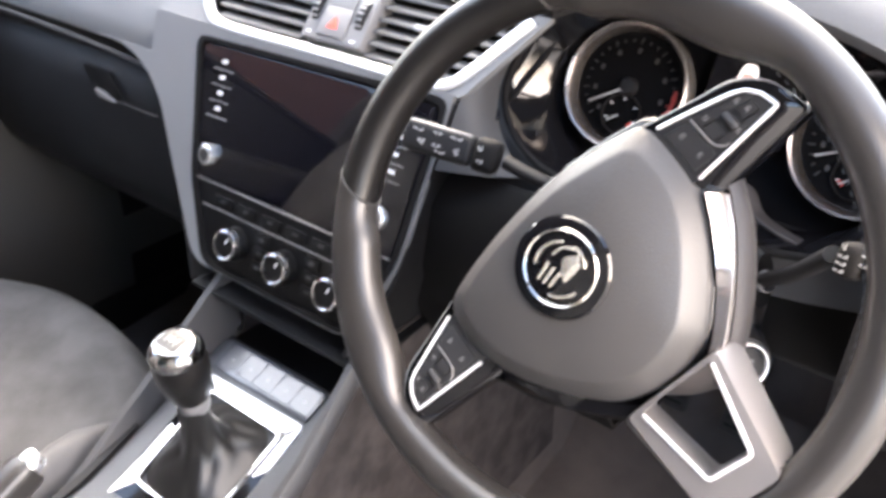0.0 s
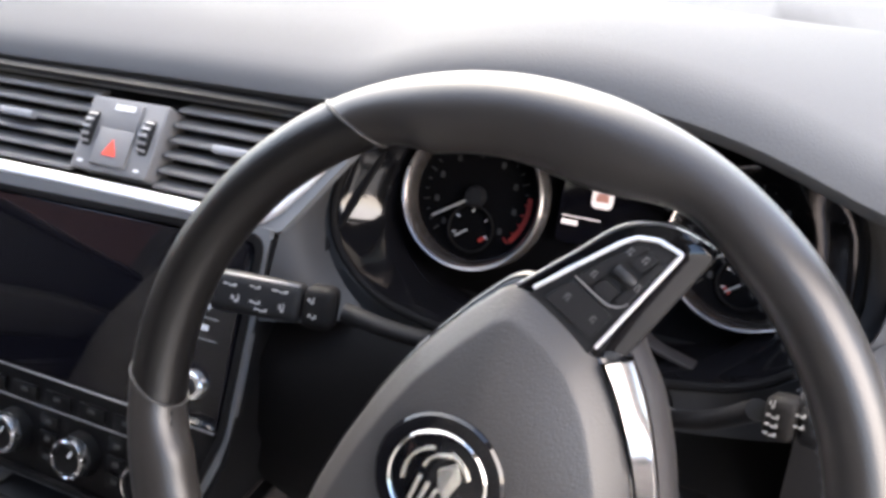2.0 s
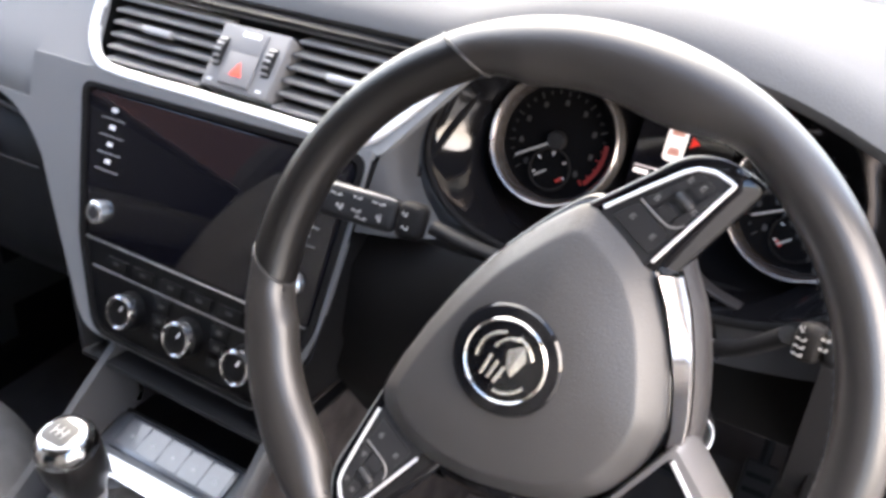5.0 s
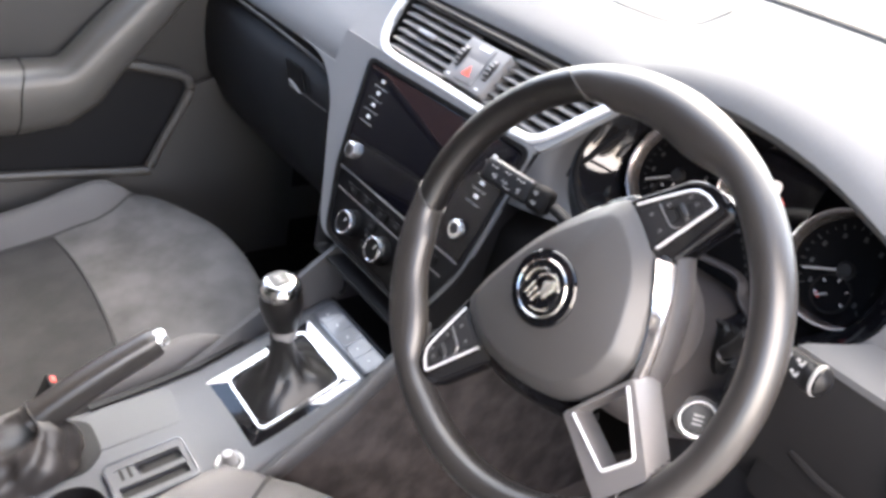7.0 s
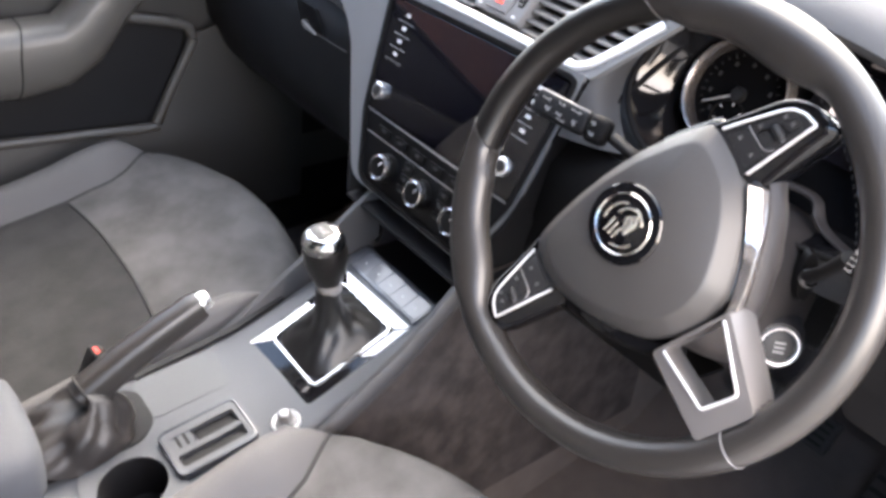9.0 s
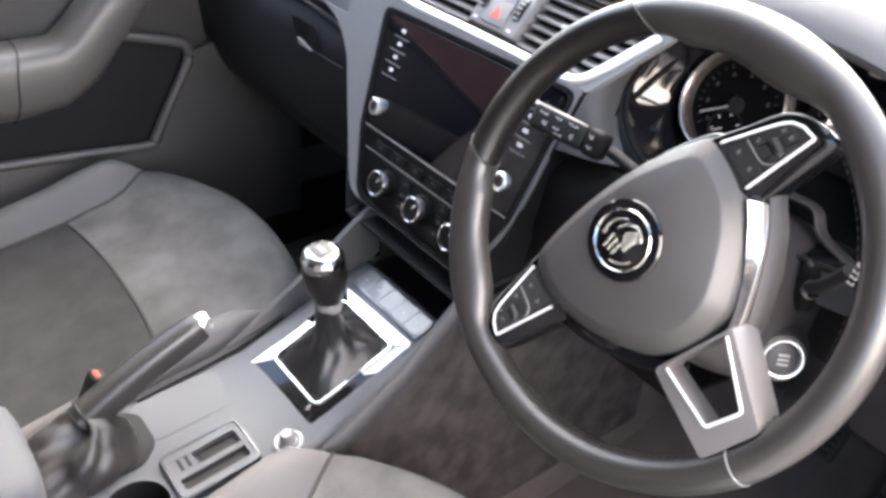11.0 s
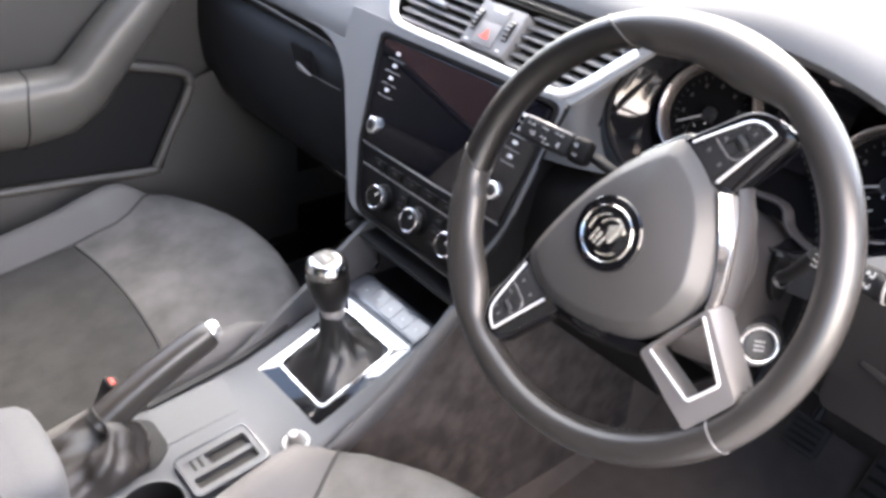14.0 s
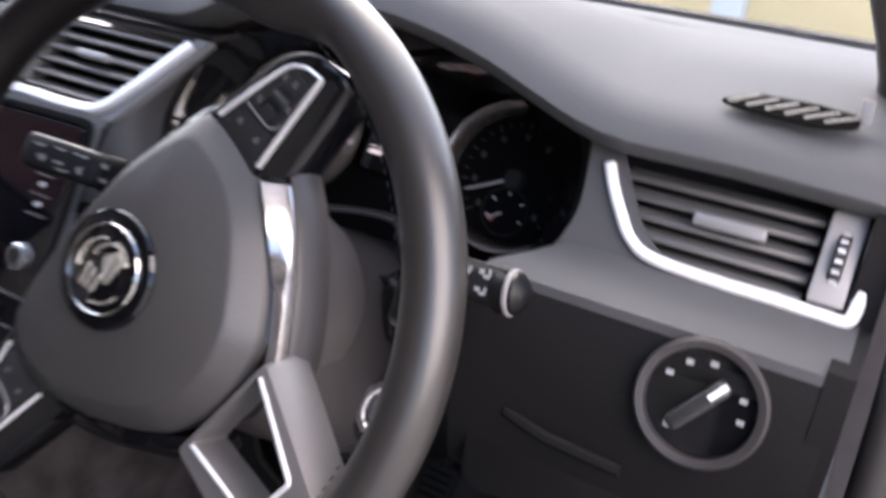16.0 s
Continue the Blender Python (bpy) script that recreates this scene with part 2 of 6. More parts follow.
garden_wall = thing("garden_wall", (4.0, 11.5, -0.36), "ochre rendered boundary wall with pale coping ahead of the car", "wall")
part("wall", box((28, 0.3, 1.5), pose(4.0, 11.5, 0.39)), M_WALL, garden_wall)
part("coping", box((28, 0.42, 0.12), pose(4.0, 11.5, 1.20), 0.02), M_WALL2, garden_wall, "pale coping")
part("pier", box((0.42, 0.46, 1.7), pose(-1.75, 11.4, 0.49), 0.03), M_WALL2, garden_wall, "white gate pier")
# unseen wall, added for the red-brown reflection in the touch screen
reflected_wall = part("backdrop", box((0.4, 16, 4.2), pose(-6.5, -8.5, 1.74)), M_REFLECTED)
tagged(reflected_wall, "unseen red-brown wall added for the touch screen's reflection", "wall", kind="structure")

# ---- the body of the car ----
shell = thing("car_body", (0, -0.3, -0.36), "white hatchback body shell with headlining and trimmed pillars", "car body", kind="structure")
rows = []
for x in (-0.66, -0.56, -0.4, -0.2, 0.0, 0.2, 0.4, 0.56, 0.66):
    drop = 0.10 * (abs(x) / 0.66) ** 3
    rows.append([(x, y, z - drop) for y, z in ((-0.30, 1.235), (-0.45, 1.255), (-0.8, 1.27), (-1.3, 1.25), (-1.9, 1.14))])
part("roof", grid(rows, 0.03), M_HEAD, shell, "grey cloth headlining")
for s, nm in ((1, "right"), (-1, "left")):
    path = curve([(0.535, -0.34, 1.125), (0.540, -0.20, 1.038), (0.584, -0.02, 0.950), (0.612, 0.10, 0.887), (0.629, 0.22, 0.829), (0.634, 0.31, 0.782), (0.640, 0.335, 0.745)] if s > 0 else [(-0.60, -0.29, 1.17), (-0.645, 0.05, 1.05), (-0.675, 0.36, 0.91), (-0.70, 0.62, 0.775)], 18)
    part("windscreen_pillar", sweep(path, rounded([(-0.014, -0.020), (0.014, -0.020), (0.013, 0.020), (-0.013, 0.020)] if s > 0 else [(-0.02, -0.022), (0.02, -0.022), (0.02, 0.022), (-0.02, 0.022)], 0.010, 3)), M_PILLAR, shell, "brown-grey windscreen pillar trim")
    path = curve([(s * 0.60, -0.62, 1.19), (s * 0.67, -0.66, 0.9), (s * 0.71, -0.70, 0.6), (s * 0.72, -0.72, 0.0)], 8)
    # unseen left pillar is coloured black to darken the touch screen's reflection
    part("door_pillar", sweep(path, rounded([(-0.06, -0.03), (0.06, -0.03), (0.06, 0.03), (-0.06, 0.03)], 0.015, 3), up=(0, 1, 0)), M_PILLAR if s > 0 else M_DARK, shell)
    part("sill", box((0.12, 3.0, 0.16), pose(s * 0.735, -0.6, 0.0), 0.03), M_PAINT, shell, "painted door sill")
    part("roof_rail", sweep(curve([(s * 0.60, -0.30, 1.17), (s * 0.615, -0.6, 1.2), (s * 0.61, -1.2, 1.18), (s * 0.58, -1.85, 1.05)], 8), rounded([(-0.04, -0.03), (0.04, -0.03), (0.04, 0.03), (-0.04, 0.03)], 0.015, 3)), M_HEAD, shell)
    part("rear_side_panel", grid([[(s * 0.70, y, z) for y in (-0.75, -1.2, -1.9)] for z in (0.0, 0.35, 0.72)], 0.04), M_DARK, shell)
# unseen rear glass, added dark to cut the light from behind
M_DIMMING = clear("dimming_glass", (0.10, 0.11, 0.11), gloss=0.06)
for s in (-1, 1):
    part("rear_side_window", grid([[(s * 0.695, y, 0.72) for y in (-0.75, -1.3, -1.9)], [(s * 0.61, y, 1.17) for y in (-0.70, -1.2, -1.62)]], 0.004), M_DIMMING, shell, "unseen rear side window, darkened to cut light from behind")
part("tailgate_window", grid([[(x, -1.93, 0.72) for x in (-0.69, 0.0, 0.69)], [(x, -1.86, 1.10) for x in (-0.60, 0.0, 0.60)]], 0.004), M_DIMMING, shell, "unseen tailgate window, darkened to cut light from behind")
part("header_rail", sweep([(x, -0.29 - 0.03 * (x / 0.6) ** 2, 1.215 - 0.045 * (x / 0.6) ** 2) for x in np.linspace(-0.6, 0.6, 13)], rounded([(-0.04, -0.02), (0.04, -0.02), (0.04, 0.02), (-0.04, 0.02)], 0.01, 3)), M_HEAD, shell)
part("bulkhead", grid([[(x, y, z) for y, z in ((0.45, -0.02), (0.72, 0.06), (0.86, 0.25), (0.86, 0.72))] for x in (-0.72, 0.0, 0.72)], 0.02), M_CARPET, shell, "carpeted bulkhead lining")
part("tail", grid([[(x, y, z) for y, z in ((-1.9, 0.0), (-1.95, 0.5), (-1.93, 0.72))] for x in (-0.7, 0, 0.7)], 0.03), M_DARK, shell)
part("cowl", box((1.40, 0.08, 0.05), pose(0, 0.76, 0.70), 0.01), M_DARK, shell, "black scuttle panel below the windscreen")
bonnet = part("bonnet", grid([[(x, y, z - 0.06 * (x / 0.75) ** 2) for y, z in ((0.80, 0.775), (0.90, 0.765), (1.2, 0.72), (1.6, 0.63), (1.85, 0.50), (1.92, 0.30))] for x in np.linspace(-0.75, 0.75, 9)], 0.02), M_PAINT, shell, "white bonnet")

ws = part("window_1", grid([[(x, y - 0.09 * (x / 0.62) ** 2, z) for y, z in ((0.705, 0.782), (0.40, 0.905), (0.05, 1.055), (-0.27, 1.19))] for x in np.linspace(-0.62, 0.62, 9)], 0.005), M_CLEAR)
ws.visible_shadow = False
edge = part("window_edge", sweep([(x, 0.705 - 0.10 * (x / 0.62) ** 2, 0.787) for x in np.linspace(-0.64, 0.64, 25)], ring(0.009, 8)), M_RUBBER, shell, "black windscreen edge seal")
tagged(ws, "clear laminated windscreen raked over the dashboard", "window", kind="structure")

floor = part("floor", grid([[(x, y, z) for y, z in ((0.66, 0.10), (0.48, 0.02), (0.2, 0.0), (-0.5, 0.0), (-1.9, 0.05))] for x in np.linspace(-0.7, 0.7, 7)], 0.03), M_CARPET)
tagged(floor, "dark grey-brown carpeted car floor", "floor", kind="structure")
tunnel = part("floor_tunnel", grid([[(x, y, z) for x, z in ((-0.14, 0.0), (-0.10, 0.12), (-0.05, 0.16), (0.05, 0.16), (0.10, 0.12), (0.14, 0.0))] for y in (0.8, 0.3, -0.6, -1.5)], 0.01), M_CARPET)
tagged(tunnel, "carpeted centre tunnel under the console", "floor", kind="structure")

# driver's floor mat with a bound edge
mat_thing = thing("floor_mat", (0.33, 0.35, 0.02), "dark grey carpet floor mat with stitched edge in the driver's footwell", "floor mat")
outline = rounded([(0.215, 0.02), (0.54, 0.02), (0.58, 0.30), (0.56, 0.47), (0.40, 0.485), (0.330, 0.490), (0.290, 0.525), (0.25, 0.60), (0.125, 0.50), (0.178, 0.31)], 0.05, 4)
part("carpet", prism(outline, 0.012, pose(0, 0, 0.018), 0.004), shade("mat_pile", (0.046, 0.040, 0.038), 1.0, grain=1.0, grain_size=300, spread=0.4, spread_size=30, spec=0.1), mat_thing)
part("edging", sweep([(x, y, 0.028) for x, y in outline], ring(0.006, 8), closed=True), shade("mat_binding", (0.045, 0.040, 0.038), 0.8), mat_thing, "bound edge")

# ---- the dashboard ----
dash = thing("dashboard", (0, 0.3, 0.4), "soft grey-black dashboard with a hooded driver's side and light grey lower band", "dashboard", kind="structure")
LIP = [(-0.74, 0.185, 0.745), (-0.45, 0.20, 0.757), (-0.20, 0.205, 0.762), (0.0, 0.207, 0.764), (0.12, 0.205, 0.765), (0.17, 0.198, 0.768), (0.21, 0.185, 0.784), (0.26, 0.175, 0.797), (0.32, 0.170, 0.804), (0.38, 0.168, 0.799), (0.43, 0.168, 0.787), (0.47, 0.167, 0.770), (0.505, 0.165, 0.758), (0.56, 0.165, 0.760), (0.64, 0.165, 0.757), (0.73, 0.168, 0.748)]


def lip_at(x):
    for (x0, y0, z0), (x1, y1, z1) in zip(LIP, LIP[1:]):
        if x <= x1:
            u = (x - x0) / (x1 - x0)
            return y0 + (y1 - y0) * u, z0 + (z1 - z0) * u
    return LIP[-1][1:]


def lip_smooth(x):
    near = [(lip_at(x + d), math.exp(-((d / 0.017) ** 2) / 2)) for d in np.linspace(-0.045, 0.045, 13)]
    total = sum(w for _, w in near)
    return sum(p[0] * w for p, w in near) / total, sum(p[1] * w for p, w in near) / total


def crease(x):
    return float(np.interp(x, [-0.7, -0.1, 0.034, 0.12, 0.19, 0.28, 0.36, 0.445, 0.7], [0.62, 0.635, 0.625, 0.588, 0.546, 0.498, 0.463, 0.442, 0.425]))


rows = []
for x in np.linspace(-0.73, 0.648, 96):
    y, z = lip_smooth(x)
    h = max(0.0, z - 0.764)
    g = sum(crease(x + d) for d in (-0.04, -0.02, 0.0, 0.02, 0.04)) / 5
    deep = 0.0050 * max(0.0, min(1.0, (0.47 - x) / 0.06))
    back = 0.70 - 0.13 * (x / 0.7) ** 2
    rows.append([(x, yy, zz) for yy, zz in (
        (back + 0.02, 0.772), (back, 0.784), (g + 0.5 * (back - g), 0.787), (g + 0.0045, 0.7885), (g + 0.0020, 0.7888 - deep), (g - 0.0005, 0.7894 - deep), (g - 0.0035, 0.7905), (0.412, 0.7925 + h * 0.12), (0.37, 0.794 + h * 0.28), (0.30, 0.792 + h * 0.58), (0.255, 0.788 + h * 0.80),
        (y + 0.026, z + 0.0155), (y + 0.012, z + 0.0115), (y + 0.003, z + 0.005), (y, z - 0.001), (y + 0.004, z - 0.006), (y + 0.018, z - 0.009), (y + 0.05, z - 0.010))])
part("top_pad", grid(rows, 0.004), M_TOP, dash, "grained soft upper pad", angle=60)


def strip(name, x0, x1, prof, material, label="", n=12, thick=0.004):
    return part(name, grid([[(x, y, z) for y, z in prof] for x in np.linspace(x0, x1, n)], thick), material, dash, label, angle=50)


# the band in which the vents sit, on the passenger's side
BAND = ((0.225, 0.757), (0.200, 0.752), (0.192, 0.742), (0.174, 0.722), (0.157, 0.704), (0.146, 0.690), (0.1365, 0.672), (0.1290, 0.652), (0.131, 0.648))
strip("passenger_band", -0.73, -0.236, BAND, M_GREY, "light grey band above the glovebox", 16)
VENT = facing((0, 0.153, 0.703), 40)
# surround of the centre vents: a plate with one long opening
outer = rounded([(-0.2355, -0.016), (0.148, -0.016), (0.196, 0.066), (-0.2355, 0.066)], 0.004, 5)
inner = rounded([(-0.166, -0.010), (0.138, -0.010), (0.182, 0.064), (-0.186, 0.064)], [0.028, 0.024, 0.004, 0.004], 5)
part("vent_surround", prism(outer, 0.006, VENT @ pose(0, 0, -0.006), hole=inner), M_GREY, dash, "grey surround of the centre vents")
part("vent_cavity", prism(rounded([(-0.20, -0.03), (0.16, -0.03), (0.19, 0.075), (-0.20, 0.075)], 0.01, 3), 0.004, VENT @ pose(0, 0, -0.040)), M_DARK, dash)
for x0, x1 in ((-0.202, -0.190),):
    part("vent_duct_wall", prism([(x0, -0.03), (x0 + 0.004, -0.03), (x1 + 0.004, 0.075), (x1, 0.075)], 0.036, VENT @ pose(0, 0, -0.042)), M_DARK, dash)
part("vent_lip", prism([(-0.235, 0), (0.196, 0), (0.205, 0.02), (-0.235, 0.02)], 0.004, VENT @ pose(0, 0.064, 0.0) @ pose(0, 0, 0, -40)), M_DARK, dash)

# centre stack: plate that narrows downwards, with a window for the touch screen and the heater controls
STK = facing((0, 0.135, 0.672), 20)
outer = rounded([(-0.2355, 0.022), (0.1435, 0.022), (0.1352, -0.075), (0.1282, -0.140), (0.0938, -0.211), (-0.122, -0.211), (-0.165, -0.142), (-0.2355, -0.024)], [0.001, 0.002, 0.03, 0.05, 0.02, 0.02, 0.05, 0.001], 5)
inner = rounded([(-0.166, 0.010), (0.141, 0.018), (0.133, -0.06), (0.126, -0.128), (0.092, -0.209), (-0.107, -0.209), (-0.142, -0.128), (-0.154, -0.06)], [0.014, 0.014, 0.003, 0.01, 0.018, 0.018, 0.01, 0.003], 5)
part("stack_frame", prism(outer, 0.005, STK @ pose(0, 0, -0.003), 0.0, hole=inner), M_GREY, dash, "grey frame around the touch screen")
inner2 = rounded([(-0.160, 0.006), (0.136, 0.013), (0.128, -0.06), (0.121, -0.126), (0.090, -0.205), (-0.104, -0.205), (-0.137, -0.126), (-0.149, -0.06)], [0.012, 0.012, 0.003, 0.01, 0.018, 0.018, 0.01, 0.003], 5)
part("stack_bezel", prism(inner, 0.010, STK @ pose(0, 0, -0.006), hole=inner2), M_LOWER, dash, "thin dark edge")
fil = [(-0.2355, -0.024), (-0.2355, -0.0215), (-0.330, -0.0215)] + [(-0.330 + 0.122 * u, -0.0215 - 0.049 * u ** 3.0) for u in np.linspace(0.1, 1.0, 12)]
part("stack_fillet", prism(fil[::-1], 0.010, STK @ pose(0, 0, -0.0082)), M_GREY, dash)
part("stack_back", prism(inner, 0.004, STK @ pose(0, 0, -0.012)), M_DARK, dash)
# closed sides of the stack, down to the console
for s, x0, x1, x2, x3 in ((-1, -0.232, -0.198, -0.160, -0.118), (1, 0.145, 0.135, 0.128, 0.092)):
    pts = [STK @ Vector((x0, 0.015, 0.0)), STK @ Vector((x1, -0.07, 0.0)), STK @ Vector((x2, -0.147, 0.0)), STK @ Vector((x3, -0.23, 0.0))]
    part("stack_side", grid([[p, p + Vector((0.0, 0.09, -0.02)), p + Vector((0.0, 0.26, -0.03))] for p in pts], 0.004), M_DARK, dash)
part("stack_underside", grid([[(x, 0.058, 0.448), (x, 0.12, 0.452), (x, 0.30, 0.452)] for x in (-0.125, 0, 0.112)], 0.004), M_DARK, dash)

part("stack_core", box((0.300, 0.28, 0.23), pose(-0.035, 0.300, 0.575), 0.01), M_DARK, dash)
part("stack_core", box((0.13, 0.20, 0.30), pose(-0.215, 0.285, 0.515), 0.01), M_DARK, dash)
# dark inner trim below the dashboard ends and the dashboard's other end cap
for s in (-1, 1):
    part("kick_panel", grid([[(s * 0.668, y, z) for y in (0.30 if s < 0 else 0.13, 0.34, 0.45, 0.70, 0.88)] for z in (0.0, 0.12, 0.25, 0.42)], 0.01), M_LOWER, shell, "dark footwell side lining")
    part("sill_trim", box((0.05, 1.5, 0.10), pose(s * 0.668, -0.35, 0.045), 0.02), M_LOWER, shell, "charcoal sill trim")
part("dash_end", grid([[(-0.730, y + d, z) for y in (0.0, 0.15, 0.5)] for z, d in ((0.36, 0.18), (0.50, 0.13), (0.62, 0.13), (0.70, 0.150), (0.755, 0.19))], 0.012), M_LOWER, dash, "end cap of the dashboard")
# passenger's lower dash and the glovebox recess
strip("lower_dash_left", -0.73, -0.20, ((0.141, 0.654), (0.150, 0.648), (0.152, 0.640), (0.150, 0.630), (0.152, 0.625)), M_DARK, "", 6)
strip("footwell_roof", -0.73, -0.13, ((0.19, 0.395), (0.30, 0.37), (0.60, 0.36), (0.86, 0.40)), M_DARK, "", 6)
strip("footwell_roof", 0.12, 0.66, ((0.21, 0.528), (0.40, 0.515), (0.70, 0.51), (0.86, 0.53)), M_DARK, "", 6)

# driver's side: grey panel round the instruments, darkened as shade
BEZ = facing((0.325, 0.190, 0.700), 26)
BOWL = rounded([(-0.166, -0.020), (-0.125, -0.060), (-0.05, -0.073), (0.05, -0.073), (0.125, -0.060), (0.166, -0.020), (0.158, 0.060), (0.05, 0.098), (-0.05, 0.098), (-0.152, 0.062)], [0.05, 0.05, 0.04, 0.04, 0.05, 0.05, 0.04, 0.05, 0.05, 0.05], 6)
rows = []
for k, dz, dy in ((1.0, 0.0, 0.0), (1.03, 0.002, -0.002), (1.10, -0.004, -0.006), (1.22, -0.010, -0.018), (1.36, -0.016, -0.036)):
    row = []
    for x, y in BOWL:
        p = BEZ @ Vector((x * k, 0.005 + (y - 0.005) * k, dz))
        p.x = max(0.136, min(0.512, p.x))
        row.append(tuple(p))
    rows.append(row)
n0 = len(BOWL)
half = [i for i in range(n0) if BOWL[i][1] < 0.062]
first = next(i for i in half if (i - 1) % n0 not in half)
order = [(first + i) % n0 for i in range(len(half))]
part("binnacle_panel", grid([[row[i] for i in order] for row in rows], 0.004), M_GREY_SHADED, dash, "grey panel around the instruments, coloured as in shade", angle=60)
strip("knee_panel", 0.118, 0.645, ((0.240, 0.640), (0.220, 0.632), (0.202, 0.622), (0.190, 0.600), (0.184, 0.570), (0.184, 0.545), (0.23, 0.520)), M_LOWER, "dark knee panel below the steering column", 14)
strip("knee_panel_side", 0.112, 0.300, ((0.150, 0.628), (0.126, 0.600), (0.121, 0.540), (0.141, 0.470), (0.19, 0.395), (0.30, 0.37)), M_LOWER, "dark panel between the console and the column", 8)
# smooth cheek between the screen, the centre vents and the instruments
LEFT = curve([(0.186, 0.190, 0.748), (0.171, 0.176, 0.729), (0.157, 0.161, 0.711), (0.1485, 0.148, 0.695), (0.1460, 0.140, 0.680), (0.1430, 0.131, 0.657), (0.1400, 0.122, 0.634)], 20)
RIGHT = curve([(0.172, 0.209, 0.738), (0.162, 0.199, 0.716), (0.1585, 0.191, 0.699), (0.1595, 0.183, 0.683), (0.166, 0.174, 0.665), (0.182, 0.164, 0.650), (0.205, 0.156, 0.634)], 20)
rows = []
for a, b in zip(LEFT, RIGHT):
    a, b = Vector(a), Vector(b)
    rows.append([a + Vector((-0.002, 0.010, 0.0))] + [a.lerp(b, u) + Vector((0.0045, -0.004, 0.001)) * math.sin(math.pi * min(1.0, u * 1.1)) for u in (0.0, 0.15, 0.35, 0.6, 0.85, 1.0)])
part("cluster_cheek", grid(rows, 0.002), M_GREY_SHADED, dash, "smooth grey cheek beside the instruments, coloured as in shade", angle=70)
# right-hand end: grey band with the side vent and the dark switch panel
RV = facing((0.58, 0.153, 0.705), 30)
outer = rounded([(-0.122, -0.0385), (0.066, -0.025), (0.066, 0.062), (-0.088, 0.062), (-0.0835, 0.038), (-0.0805, 0.018), (-0.0815, 0.004), (-0.0875, -0.0125), (-0.1025, -0.0270)], [0.001, 0.004, 0.004, 0.002, 0.01, 0.01, 0.01, 0.012, 0.012], 4)
plate = outer
inner = rounded([(-0.035, -0.004), (0.057, -0.004), (0.057, 0.054), (-0.070, 0.054)], [0.03, 0.004, 0.004, 0.006], 6)


def between(line, step):
    """The closed line with further points, so that none lie further apart than step."""
    res = []
    for (ax, ay), (bx, by) in zip(line, line[1:] + line[:1]):
        n = max(1, math.ceil(math.hypot(bx - ax, by - ay) / step))
        res += [(ax + (bx - ax) * i / n, ay + (by - ay) * i / n) for i in range(n)]
    return res


def outward(line, edge, c):
    """Where the rays from c through the points of line leave the closed edge."""
    res = []
    for x, y in line:
        dx, dy, far = x - c[0], y - c[1], 0.0
        for (ax, ay), (bx, by) in zip(edge, edge[1:] + edge[:1]):
            ex, ey = bx - ax, by - ay
            den = dx * ey - dy * ex
            if abs(den) > 1e-12:
                s = ((ax - c[0]) * ey - (ay - c[1]) * ex) / den
                u = ((ax - c[0]) * dy - (ay - c[1]) * dx) / den
                if s > far and -1e-6 <= u <= 1 + 1e-6:
                    far = s
        res.append((c[0] + dx * far, c[1] + dy * far))
    return res


inner = between([tuple(p) for p in inner], 0.003)
outer = outward(inner, [tuple(p) for p in plate], (0.0, 0.026))
part("side_vent_surround", prism(outer, 0.006, RV @ pose(0, 0, -0.006), hole=inner), M_GREY_SHADED, dash, "grey surround of the side vent, coloured as in shade")
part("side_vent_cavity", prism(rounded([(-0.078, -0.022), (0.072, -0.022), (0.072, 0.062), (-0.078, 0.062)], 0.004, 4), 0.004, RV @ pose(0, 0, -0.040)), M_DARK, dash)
# band below the side vent takes the shaded grey too
part("driver_band", grid([[(x0 + (0.645 - x0) * u, y, z) for x0, y, z in ((0.500, 0.1500, 0.7005), (0.488, 0.134, 0.6960), (0.474, 0.120, 0.6915), (0.468, 0.1135, 0.6880), (0.466, 0.1125, 0.683))] for u in np.linspace(0, 1, 6)], 0.004), M_GREY_SHADED, dash, "", angle=50)
strip("switch_panel", 0.468, 0.645, ((0.125, 0.688), (0.1135, 0.6845), (0.1100, 0.676), (0.1030, 0.650), (0.098, 0.605), (0.106, 0.572), (0.135, 0.548), (0.21, 0.525)), M_LOWER, "charcoal panel with the light switch", 8)
part("dash_end", grid([[(0.650, y + d, z) for y in (0.0, 0.15, 0.5)] for z, d in ((0.42, 0.16), (0.55, 0.12), (0.66, 0.105), (0.69, 0.114), (0.70, 0.150), (0.755, 0.165))], 0.012), M_LOWER, dash, "end cap of the dashboard")

# ---- the steering wheel ----
WHEEL = pose(0.3318, -0.0037, 0.6762, 68.8, 0, 2.45)
TURNED = WHEEL @ pose(0, 0, 0, 0, 0, 58)
wheel = new("steering_wheel")
wheel.empty_display_size = 0.02
wheel.matrix_basis = TURNED
tagged(wheel, "three-spoke black leather steering wheel turned off centre, silver-trimmed button spokes", "steering wheel")


def slant(a, b):
    """The joints at the upper rim run askew across the leather."""
    return a - 3.4 * math.cos(b) * (math.exp(-(((a - 121) / 9) ** 2)) - math.exp(-(((a - 57.5) / 9) ** 2)))


